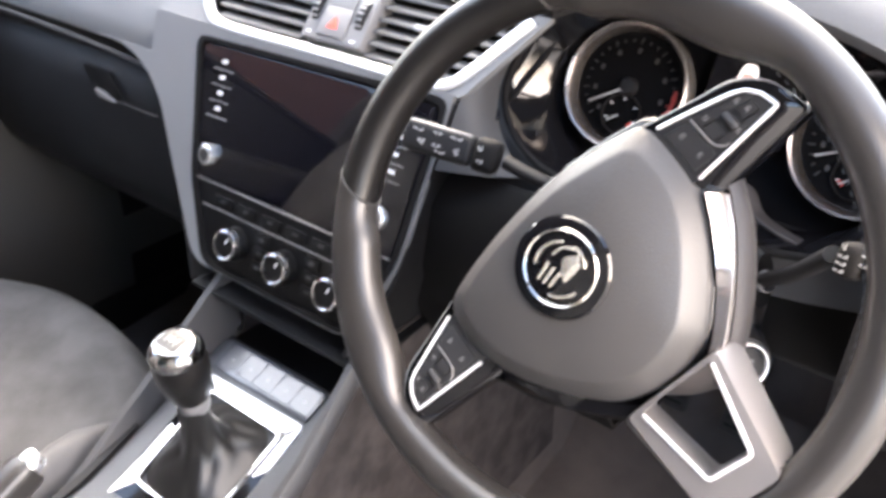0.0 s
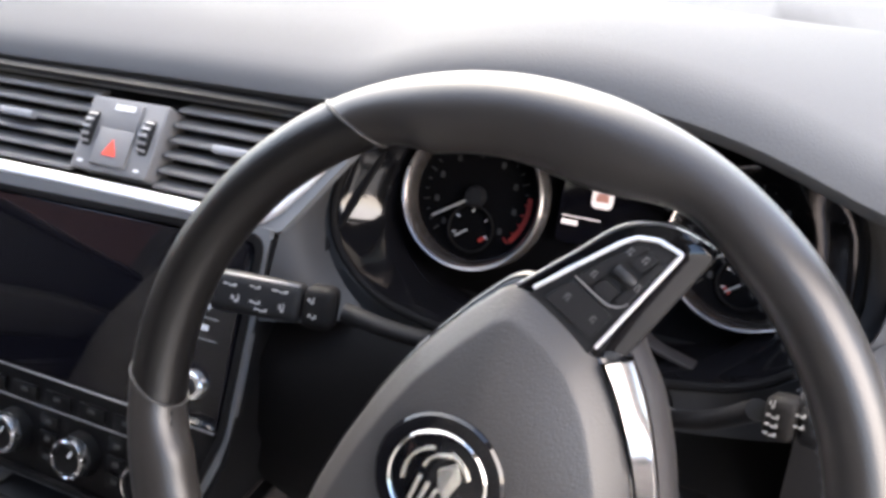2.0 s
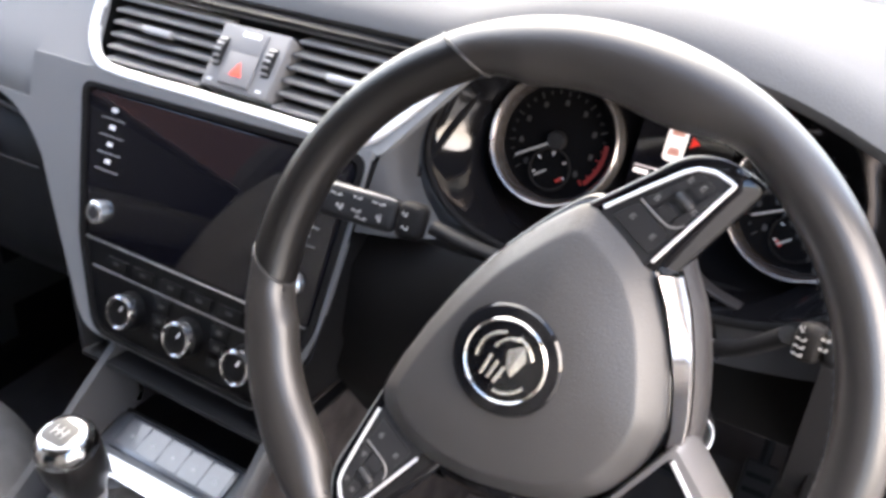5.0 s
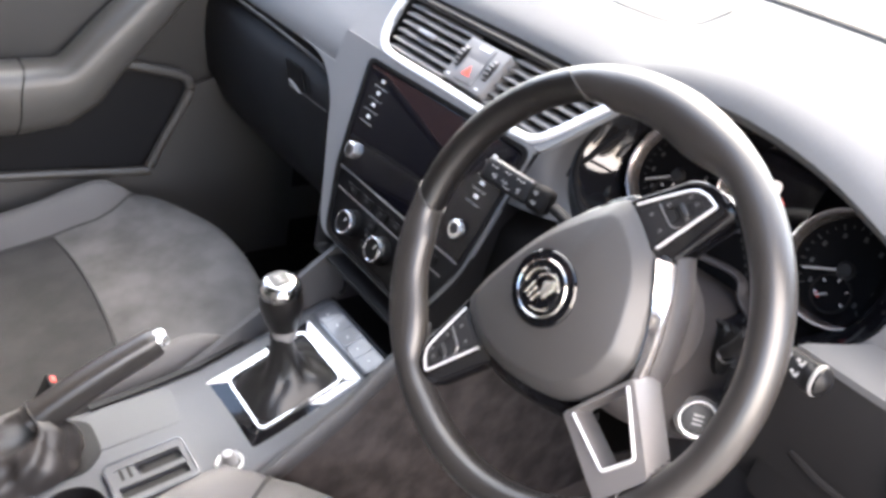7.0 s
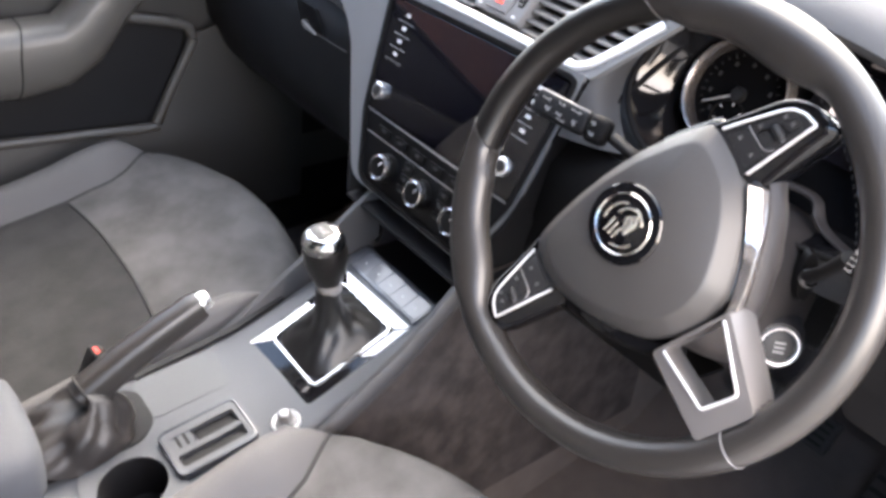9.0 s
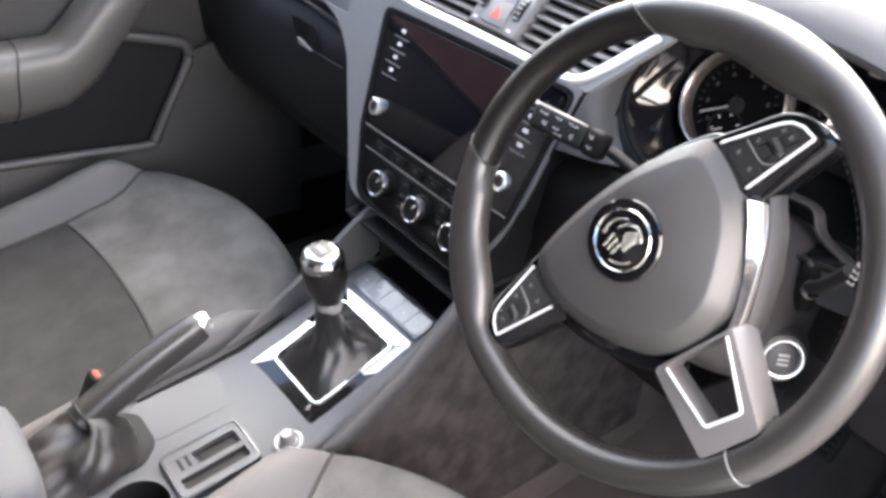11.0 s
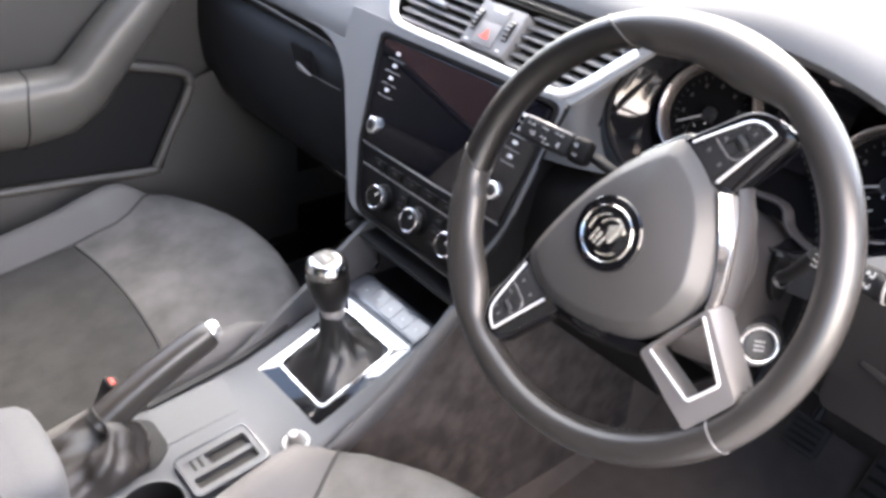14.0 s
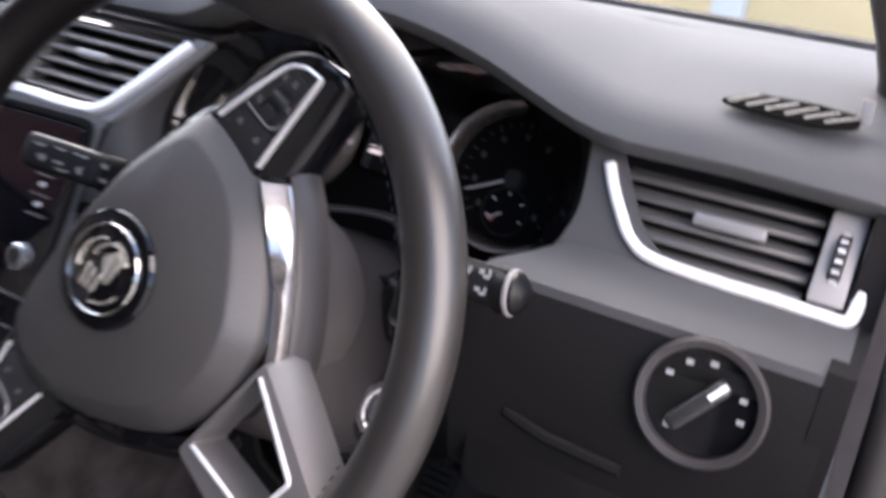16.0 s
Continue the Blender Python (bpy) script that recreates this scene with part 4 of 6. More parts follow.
end = stalk("wiper_stalk", "black wiper stalk with white symbols and grey end cap", (0.4035, 0.1460, 0.6245), (0.452, 0.082, 0.692), (0.506, 0.074, 0.697),
            [(-0.024, 0.006, 0.003, 0.004), (-0.023, 0.001, 0.007, 0.0018), (-0.023, -0.003, 0.007, 0.0018), (-0.023, -0.007, 0.007, 0.0018), (-0.012, 0.004, 0.005, 0.0018), (-0.012, -0.001, 0.005, 0.0018), (0.004, 0.004, 0.008, 0.004), (0.004, -0.003, 0.008, 0.004), (0.015, 0.004, 0.008, 0.005), (0.015, -0.004, 0.008, 0.004)], -1, 0.021)
part("end_cap", lathe([(0.0, 0.008), (0.006, 0.007), (0.0100, 0.003), (0.0110, -0.006), (0.0, -0.006)], pose(0.505, 0.074, 0.697, 0, 83, 0), 20), M_PANEL, end, "black end cap")
part("end_ring", lathe([(0.0102, 0.0014), (0.0112, 0.0008), (0.0114, -0.0004), (0.0110, -0.0010)], pose(0.505, 0.074, 0.697, 0, 83, 0), 24), M_HAZ, end, "grey end ring")

# ---- instruments ----
M_BOWL = shade("cluster_gloss_black", (0.006, 0.006, 0.007), 0.07, spread=0.05)
cluster = thing("instrument_cluster", (0.335, 0.24, 0.70), "instrument cluster with two chrome-ringed dials and a colour display between them", "instrument cluster")
outl = BOWL
rows = []
for s, z in ((1.0, 0.0), (0.990, -0.003), (0.962, -0.0085), (0.925, -0.0155), (0.885, -0.0230), (0.848, -0.0305), (0.818, -0.0385), (0.800, -0.048), (0.795, -0.058)):
    rows.append([tuple(BEZ @ Vector((x * s, 0.002 + (y - 0.002) * s, z))) for x, y in outl])
part("bowl", grid(rows, 0.002, wrap=True), M_BOWL, cluster, "black conical surround", angle=60)
part("rim", sweep([tuple(BEZ @ Vector((x, y, 0.001))) for x, y in outl], ring(0.003, 8), closed=True), M_LOWER, cluster)
part("backplate", prism([(x * 0.81, 0.002 + (y - 0.002) * 0.81) for x, y in outl], 0.003, BEZ @ pose(0, 0, -0.060)), M_DIAL, cluster)


M_DIALRED = shade("dim_dial_red", (0.30, 0.022, 0.016), 0.5, spread=0.05)
M_DIALLIP = shade("dial_lip_metal", (0.34, 0.32, 0.31), 0.26, 0.8, spread=0.04)
M_DIALRING = shade("dial_ring_metal", (0.26, 0.235, 0.225), 0.24, 0.9, spread=0.06)


def dial(at, needle, name, red):
    D = facing(at, 22)
    g = part(name, lathe([(0.0, 0.0), (0.046, 0.0)], D, 48), M_DIAL, cluster, "black dial face with white marks")
    part("dial_ring", lathe([(0.0432, 0.001), (0.0448, 0.006), (0.0470, 0.011), (0.0482, 0.0123), (0.0482, 0.002)], D, 64), M_DIALRING, g, "dull brown-grey inner cone")
    part("dial_lip", lathe([(0.0478, 0.0105), (0.0484, 0.0128), (0.0494, 0.0134), (0.0503, 0.0126), (0.0508, 0.004), (0.0508, -0.006)], D, 64), M_DIALLIP, g, "thin chrome lip")
    for i in range(25):
        a = radians(225 - 270 * i / 24)
        big = i % 3 == 0
        r = 0.0365
        mk = M_DIALRED if red and i > 19 else M_DIM
        part("mark", box((0.005 if big else 0.0028, 0.0009, 0.0004), D @ pose(r * math.cos(a), r * math.sin(a), 0.0006, 0, 0, math.degrees(a))), mk, g)
        if big:
            part("mark", box((0.0030, 0.0042, 0.0004), D @ pose(0.029 * math.cos(a), 0.029 * math.sin(a), 0.0006)), M_DIM, g, "dim numeral bar")
    part("needle", box((0.034, 0.0016, 0.0012), D @ pose(0.017 * math.cos(radians(needle)), 0.017 * math.sin(radians(needle)), 0.004, 0, 0, needle), 0.0004, 1), M_NEEDLE, g, "white needle")
    if red:
        arc = [tuple(D @ Vector((0.0385 * math.cos(a), 0.0385 * math.sin(a), 0.0008))) for a in np.linspace(radians(8), radians(-42), 16)]
        part("red_zone", sweep(arc, [(-0.0016, -0.0002), (0.0016, -0.0002), (0.0016, 0.0002), (-0.0016, 0.0002)], up=(0, -0.93, 0.37)), M_DIALRED, g, "red arc")
    part("needle_hub", lathe([(0.0, 0.006), (0.006, 0.0055), (0.0075, 0.002), (0.0075, 0.0)], D, 24), M_DARK, g)
    sub = part("sub_dial", lathe([(0.0150, 0.0006), (0.0156, 0.0026), (0.0166, 0.0026), (0.0170, 0.0006)], D @ pose(0, -0.022, 0.0008), 36), M_LOWER, g)
    part("needle", box((0.010, 0.0012, 0.0008), D @ pose(-0.006, -0.026, 0.003, 0, 0, 35)), M_NEEDLE, sub)
    part("mark", box((0.005, 0.0022, 0.0004), D @ pose(-0.009 if not red else 0.009, -0.028, 0.0012, 0, 0, -40 if not red else 40)), M_DIALRED, sub, "red zone")
    for i in range(5):
        a = radians(200 - 220 * i / 4)
        part("mark", box((0.0024, 0.0008, 0.0004), D @ pose(0.0125 * math.cos(a), -0.022 + 0.0125 * math.sin(a), 0.0012, 0, 0, math.degrees(a))), M_MARK, sub)
    return g


dial((0.249, 0.232, 0.700), 212, "rev_counter", True)
dial((0.429, 0.232, 0.700), 205, "speedometer", False)
CD = facing((0.339, 0.2525, 0.714), 26)
disp = part("display", prism(rounded([(-0.034, -0.040), (0.034, -0.040), (0.034, 0.040), (-0.034, 0.040)], 0.004, 3), 0.002, CD), M_GLASS_BLACK, cluster, "black colour display")
M_ICON = glowing("display_white", (0.80, 0.70, 0.68), 0.09)
M_ICONR = glowing("display_brown", (0.42, 0.20, 0.16), 0.06)
icon = part("symbol", prism(rounded([(-0.0070, -0.0155), (0.0070, -0.0155), (0.0076, 0.006), (0.0048, 0.0165), (-0.0048, 0.0165), (-0.0076, 0.006)], 0.004, 4), 0.0004, CD @ pose(-0.0065, 0.001, 0.0022)), M_ICON, disp, "small white car outline seen from above")
part("symbol_top", prism(rounded([(-0.0045, -0.0025), (0.0045, -0.0025), (0.0035, 0.003), (-0.0035, 0.003)], 0.001, 2), 0.0003, CD @ pose(-0.0065, -0.0075, 0.0028)), M_ICONR, icon, "dark glass of the symbol")
part("symbol_screen", prism(rounded([(-0.0050, -0.002), (0.0050, -0.002), (0.0038, 0.003), (-0.0038, 0.003)], 0.001, 2), 0.0003, CD @ pose(-0.0065, 0.0065, 0.0028)), M_ICONR, icon, "dark windscreen of the symbol")
M_ICONA = glowing("display_red", (0.70, 0.03, 0.02), 0.05)
part("arrow", prism([(0.0, -0.004), (0.0065, 0.0), (0.0, 0.004)], 0.0003, CD @ pose(0.0040, 0.002, 0.0022)), M_ICONA, disp, "small red arrow beside the symbol")
for i, (w, tall) in enumerate(((0.026, 0.0008), (0.011, 0.0034))):
    part("mark", box((w, tall, 0.0003), CD @ pose(-0.031 + w / 2, -0.0225 - i * 0.004, 0.0023)), M_ICON, disp, "white text bar")

# ---- centre vents and hazard unit ----
M_SLAT = shade("vent_slat_plastic", (0.096, 0.094, 0.093), 0.5, grain=0.2)
def louvre(name, x0, x1, ys, taper, tab, label):
    ob = thing(name, tuple(VENT @ Vector(((x0 + x1) / 2, 0.03, -0.01))), label, "air vent", group="centre air vents")
    for y in ys:
        lo = x0 + (taper * (0.06 - y) if taper > 0 else 0)
        hi = x1 - (-taper * (0.06 - y) if taper < 0 else 0)
        part("slat", box((hi - lo, 0.0032, 0.016), VENT @ pose((lo + hi) / 2, y, -0.009, 38), 0.0012, 1), M_SLAT, ob)
    mid = (x0 + x1) / 2
    part("tab", box((0.034, 0.0060, 0.006), VENT @ pose(mid + tab, 0.031, 0.000), 0.0016, 2), M_SILVERP, ob, "silver slider")
    for i in range(4):
        part("vane", box((0.0016, 0.070, 0.012), VENT @ pose(x0 + (x1 - x0) * (i + 0.5) / 4, 0.028, -0.030)), M_DARK, ob)
    return ob


YS = [0.0015 + 0.0115 * i for i in range(6)]
louvre("air_vent", -0.172, -0.041, YS, 0.26, 0.0, "black slatted air vent with silver slider in the dashboard centre")
louvre("air_vent", 0.035, 0.174, YS, -0.68, -0.010, "black slatted air vent with silver slider in the dashboard centre")

hazard = thing("hazard_switch_unit", tuple(VENT @ Vector((-0.003, 0.03, 0))), "grey hazard switch block with red triangle and two ribbed thumbwheels", "switch")
part("housing", prism(rounded([(-0.0370, -0.0015), (0.0325, -0.0015), (0.0332, 0.0550), (-0.0378, 0.0545)], 0.003, 3), 0.022, VENT @ pose(0, 0, -0.019), 0.002), M_HAZ, hazard)
part("hazard_button", box((0.032, 0.028, 0.004), VENT @ pose(-0.003, 0.017, 0.0035), 0.0012, 2), M_HAZ, hazard, "grey hazard button")
part("triangle", prism([(-0.0065, -0.0045), (0.0065, -0.0045), (0.0, 0.0075)], 0.0006, VENT @ pose(-0.003, 0.015, 0.0056)), M_RED, hazard, "faintly glowing red warning triangle")
part("lamp_window", box((0.030, 0.020, 0.003), VENT @ pose(-0.003, 0.041, 0.0032), 0.001, 2), M_HAZ, hazard)
part("status_bar", box((0.018, 0.004, 0.0005), VENT @ pose(-0.003, 0.0470, 0.0050)), M_MARK, hazard, "white indicator bar")
for x in (-0.029, 0.023):
    wh = part("thumbwheel", lathe([(0.0, -0.004), (0.019, -0.004), (0.020, -0.003), (0.020, 0.003), (0.019, 0.004), (0.0, 0.004)], VENT @ pose(x, 0.029, -0.012, 0, 90, 0), 36), M_DARK, hazard, "ribbed thumbwheel")
    for i in range(9):
        a = radians(-62 + i * 15.5)
        part("rib", box((0.0072, 0.0022, 0.0012), VENT @ pose(x, 0.029, -0.012) @ pose(0, 0.0203 * math.sin(a), 0.0203 * math.cos(a), -math.degrees(a)), 0.0003, 1), M_SILVERP, wh)
    part("mark", box((0.005, 0.002, 0.0004), VENT @ pose(x, 0.004, 0.0033)), M_MARK, hazard)

# bright trim that runs under the vents and turns up at both ends
trim = thing("dash_trim", tuple(VENT @ Vector((0, -0.01, 0))), "bright brushed silver trim strip under the centre vents", "trim strip")
line = curve([(-0.187, 0.055, 0.002), (-0.182, 0.030, 0.002), (-0.172, 0.008, 0.002), (-0.152, -0.0085, 0.002), (-0.12, -0.0125, 0.002), (-0.04, -0.012, 0.002), (0.05, -0.012, 0.002), (0.105, -0.0125, 0.002), (0.132, -0.008, 0.002), (0.150, 0.012, 0.002), (0.166, 0.036, 0.002), (0.181, 0.058, 0.002)], 60)
part("strip", sweep([tuple(VENT @ Vector(p)) for p in line], [(-0.0046, -0.004), (0.0046, -0.004), (0.0044, 0.0005), (0.0026, 0.0022), (-0.0026, 0.0022), (-0.0044, 0.0005)], up=(0, -0.77, 0.64)), M_SATIN, trim)

# ---- touch screen ----
unit = thing("touch_screen", tuple(STK @ Vector((-0.012, -0.06, 0))), "large black glass touch screen with two silver knobs, switched off", "touch screen")
glass = rounded([(-0.158, 0.0035), (0.134, 0.0105), (0.119, -0.1245), (-0.1355, -0.1245)], [0.010, 0.010, 0.003, 0.003], 4)
part("glass", prism(glass, 0.004, STK @ pose(0, 0, -0.002), 0.0008), M_GLASS_BLACK, unit, "glossy black glass")
for sx, top, wide in ((-0.122, -0.0087, 0.029), (0.100, -0.0080, 0.022)):
    for i in range(4):
        y = top - i * 0.0153
        part("mark", box((0.0068, 0.0036, 0.0003), STK @ pose(sx, y, 0.0022)), M_MARK, unit, "white symbol bar")
        part("mark", box((wide, 0.0007, 0.0003), STK @ pose(sx, y - 0.0082, 0.0022)), M_STALKMARK, unit, "thin grey divider line")
for sx, sy in ((-0.1238, -0.1014), (0.0970, -0.0952)):
    K = STK @ pose(sx, sy, 0.002)
    kn = part("knob", lathe([(0.0, 0.0062), (0.0088, 0.0062), (0.0100, 0.0052), (0.0108, 0.001), (0.0108, 0.0)], K, 32), M_CHROME, unit, "silver rotary knob")
    part("knob_face", lathe([(0.0, 0.0068), (0.0056, 0.0068), (0.0062, 0.0061)], K, 32), M_BUTTON, kn)

part("lower_edge", box((0.252, 0.0012, 0.0016), STK @ pose(-0.009, -0.1262, 0.0018), 0.0003, 1), M_SILVERP, unit, "thin silver lower edge")

# ---- heater controls ----
M_RINGD = shade("satin_chrome_ring", (0.62, 0.62, 0.63), 0.13, 1.0, spread=0.03)
heat = thing("heater_panel", tuple(STK @ Vector((-0.01, -0.17, 0))), "black heater control panel with three silver-ringed rotary knobs", "control panel")
face = rounded([(-0.1350, -0.1285), (0.1180, -0.1285), (0.088, -0.204), (-0.103, -0.204)], [0.003, 0.003, 0.016, 0.016], 4)
part("face", prism(face, 0.006, STK @ pose(0, 0, -0.006), 0.001), M_PANEL, heat)
for i in range(6):
    k = part("button", box((0.026, 0.011, 0.003), STK @ pose(-0.092 + i * 0.0335, -0.1415, 0.001), 0.001, 2), M_PANEL, heat)
    part("mark", box((0.007, 0.0030, 0.0003), STK @ pose(-0.092 + i * 0.0335, -0.1405, 0.0028)), M_DIM, k, "grey symbol bar")
part("divider", box((0.225, 0.0012, 0.0015), STK @ pose(-0.01, -0.1505, 0.0006)), M_SILVERP, heat, "thin silver line")
for x in (-0.0662, 0.0022, 0.0680):
    K = STK @ pose(x, -0.1755, 0.0)
    kn = part("knob", lathe([(0.0, 0.0150), (0.0125, 0.0152), (0.0150, 0.0140), (0.0160, 0.0110), (0.0172, 0.0)], K, 40), M_PANEL, heat, "black rotary knob")
    part("knob_ring", lathe([(0.0120, 0.0146), (0.0123, 0.0168), (0.0135, 0.0176), (0.0150, 0.0166), (0.0161, 0.0130), (0.0163, 0.0095), (0.0158, 0.0090)], K, 40), M_RINGD, kn, "bright ring")
    part("knob_cap", lathe([(0.0, 0.0160), (0.0108, 0.0160), (0.0120, 0.0150)], K, 32), M_PANEL, kn, "black knob cap")
    part("pointer", box((0.0016, 0.006, 0.0004), K @ pose(0.003, 0.005, 0.0163, 0, 0, -30)), M_MARK, kn)
for x in (-0.032, 0.035):
    for dy in (-0.160, -0.174, -0.188):
        k = part("button", box((0.018, 0.011, 0.003), STK @ pose(x, dy, 0.0005), 0.001, 2), M_PANEL, heat)
        part("mark", box((0.006, 0.0035, 0.0003), STK @ pose(x, dy, 0.0023)), M_DIM, k, "grey symbol bar")

# ---- side vent, its trim, light switch ----
M_PLATE0 = shade("bright_satin_metal", (0.92, 0.92, 0.93), 0.30, 0.35, spread=0.02)
svent = thing("air_vent", tuple(RV @ Vector((0, 0.02, 0))), "black slatted side air vent with silver slider beside the driver's door", "air vent")
for i in range(5):
    y = 0.0025 + 0.0098 * i
    lo = -0.066 + 0.42 * max(0.0, 0.045 - y)
    part("slat", box((0.038 - lo, 0.0032, 0.015), RV @ pose((0.038 + lo) / 2, y, -0.009, 34), 0.0012, 1), M_SLAT, svent)
part("tab", box((0.036, 0.0065, 0.006), RV @ pose(-0.0035, 0.0240, 0.0), 0.0016, 2), M_SILVERP, svent, "silver slider")
part("wheel_housing", box((0.0165, 0.046, 0.014), RV @ pose(0.0478, 0.0225, -0.004), 0.002, 2), M_WHEELH, svent, "grey thumbwheel housing")
wh = part("thumbwheel", lathe([(0.0, -0.003), (0.017, -0.003), (0.018, -0.002), (0.018, 0.002), (0.017, 0.003), (0.0, 0.003)], RV @ pose(0.0482, 0.0225, -0.0105, 0, 90, 0), 30), M_BUTTON, svent, "ribbed thumbwheel")
for i in range(8):
    a = radians(-56 + i * 16)
    part("rib", box((0.0034, 0.0018, 0.0011), RV @ pose(0.0482, 0.0225, -0.0105) @ pose(0, 0.0183 * math.sin(a), 0.0183 * math.cos(a), -math.degrees(a))), M_SATIN, wh)
strim = thing("dash_trim", tuple(RV @ Vector((0, -0.01, 0))), "bright silver trim strip under the side vent", "trim strip")
line = curve([(-0.0720, 0.041, 0.002), (-0.0655, 0.0285, 0.002), (-0.0575, 0.0165, 0.002), (-0.0480, 0.0045, 0.002), (-0.0340, -0.0020, 0.002), (-0.003, -0.0042, 0.002), (0.026, -0.0046, 0.002), (0.048, -0.0055, 0.002), (0.0590, -0.0050, 0.002), (0.0615, 0.004, 0.002), (0.0610, 0.024, 0.002), (0.0605, 0.048, 0.002)], 48)
part("strip", sweep([tuple(RV @ Vector(p)) for p in line], [(-0.0032, -0.004), (0.0032, -0.004), (0.0030, 0.0008), (0.0015, 0.0022), (-0.0015, 0.0022), (-0.0030, 0.0008)], up=(0, -0.87, 0.5)), M_PLATE0, strim)

lights = thing("light_switch", (0.592, 0.105, 0.66), "round black headlamp switch with grey ring and white symbols", "switch")
LS = facing((0.592, 0.1045, 0.660), 16)
part("ring", lathe([(0.0300, -0.006), (0.0305, 0.002), (0.0290, 0.0045), (0.0255, 0.0035), (0.0250, -0.002)], LS, 48), M_BOSS, lights, "dark grey ring")
part("disc", lathe([(0.0, -0.001), (0.0252, -0.001)], LS, 40), M_PIANO, lights)
part("grip", box((0.0080, 0.032, 0.012), LS @ pose(0, 0, 0.006, 0, 0, -38), 0.003, 3), M_BUTTON, lights, "black turning grip")
part("pointer", box((0.003, 0.010, 0.0006), LS @ pose(0.0075, 0.0095, 0.0122, 0, 0, -38)), M_MARK, lights, "white pointer line")
for a in (152, 120, 86, 22, -8, -128):
    part("mark", box((0.0034, 0.0026, 0.0004), LS @ pose(0.0190 * math.cos(radians(a)), 0.0190 * math.sin(radians(a)), -0.0004)), M_STALKMARK, lights, "white symbol bar")
part("slot", box((0.040, 0.0022, 0.003), facing((0.528, 0.112, 0.660), 18) @ pose(0, 0, 0.002, 0, 0, -3)), M_DARK, dash, "thin panel joint")

bin_ = thing("storage_flap", (0.53, 0.10, 0.60), "charcoal storage compartment flap with moulded finger pull", "storage flap")
SF = facing((0.535, 0.1055, 0.594), 4)
part("flap", prism(rounded([(-0.055, -0.028), (0.055, -0.028), (0.055, 0.034), (-0.055, 0.034)], 0.012, 4), 0.006, SF, 0.002), M_LOWER, bin_)
part("finger_pull", sweep([tuple(SF @ Vector(p)) for p in ((-0.035, 0.024, 0.006), (-0.01, 0.020, 0.009), (0.03, 0.018, 0.008))], ring(0.0035, 8)), M_LOWER, bin_)

# demister grille and speaker grille on the top pad
grille = thing("demister_grille", (0.60, 0.20, 0.785), "black slotted demister grille at the dashboard end", "grille")
# flat black stands in for the shade inside the grille's slots
M_SLOT_SHADE = shade("grille_slot_shade", (0.006, 0.006, 0.006), 1.0, spec=0.0)
GR = pose(0.58, 0.2, 0.7848, 11, 0, 0)
part("frame", prism(rounded([(-0.027, -0.013), (-0.012, 0.005), (0.016, 0.006), (0.038, 0.0), (0.0395, -0.017), (0.025, -0.025), (-0.005, -0.022), (-0.020, -0.0185)], 0.004, 4), 0.0016, GR, 0.0004), M_SLOT_SHADE, grille, "flat black plate for the shade inside the slots")
for i in range(6):
    part("rib", prism(rounded([(-0.0105, -0.0009), (0.0105, -0.0009), (0.0105, 0.0009), (-0.0105, 0.0009)], 0.0008, 3), 0.0010, GR @ pose(-0.0165 + i * 0.0095, -0.0072 - 0.0009 * i, 0.0014, 0, 0, 57 - 2 * i)), M_BOSS, grille, "grey rib")
part("pillar_tag", box((0.006, 0.003, 0.012), pose(0.6195, 0.1990, 0.7885, -12, 0, 6), 0.001, 2), M_WHEELH, shell, "small pale tag at the foot of the pillar")

speaker = part("speaker_grille", prism(rounded([(-0.135, 0.37), (-0.05, 0.352), (0.03, 0.347), (0.088, 0.350), (0.104, 0.388), (0.05, 0.53), (-0.10, 0.565)], 0.02, 4), 0.004, pose(0, 0, 0.7948), 0.0012), shade("speaker_mesh", (0.030, 0.031, 0.032), 0.75, grain=1.0, grain_size=1500))
tagged(speaker, "flat dark grey speaker grille on top of the dashboard", "speaker grille")

# ---- glovebox ----
glove = thing("glovebox", (-0.46, 0.14, 0.52), "large black glovebox with recessed silver-edged latch, closed", "glovebox")
part("lid", grid([[(x, y + 0.01 * abs((x + 0.45) / 0.25) ** 4, z) for y, z in ((0.142, 0.622), (0.128, 0.612), (0.123, 0.585), (0.121, 0.54), (0.128, 0.48), (0.150, 0.43), (0.185, 0.40))] for x in np.linspace(-0.70, -0.215, 14)], 0.006), M_DARK, glove, angle=60)
# the edge takes a lighter colour than the lid as its highlight
part("lid_edge", sweep(curve([(-0.66, 0.1300, 0.6405), (-0.47, 0.1285, 0.6400), (-0.334, 0.1285, 0.6360), (-0.276, 0.1290, 0.6325), (-0.245, 0.1300, 0.6270), (-0.228, 0.1330, 0.6180)], 24), ring(0.0024, 8)), M_BOSS, glove, "rounded upper edge of the lid, highlight in its colour")
# plate on the lid, painted black for the shade in the recess
part("latch_recess", prism(rounded([(-0.028, 0.015), (0.026, 0.015), (0.050, -0.013), (-0.006, -0.013)], 0.003, 3), 0.003, facing((-0.340, 0.1225, 0.597), 6), 0.001), M_PANEL, glove, "black plate for the shade in the latch recess")
part("latch", prism(rounded([(-0.012, 0.004), (0.004, 0.002), (0.026, -0.004), (-0.004, -0.004)], 0.001, 2), 0.004, facing((-0.330, 0.1185, 0.585), 6), 0.001), M_HAZ, glove, "dull silver latch")
part("recess_edge", sweep([(-0.305, 0.1195, 0.5815), (-0.270, 0.1195, 0.5812), (-0.236, 0.1210, 0.5810)], ring(0.0010, 6)), M_BOSS, glove, "thin lower recess edge")

# ---- centre console ----
console = thing("centre_console", (0, -0.1, 0.2), "grey plastic centre console between the seats", "centre console")
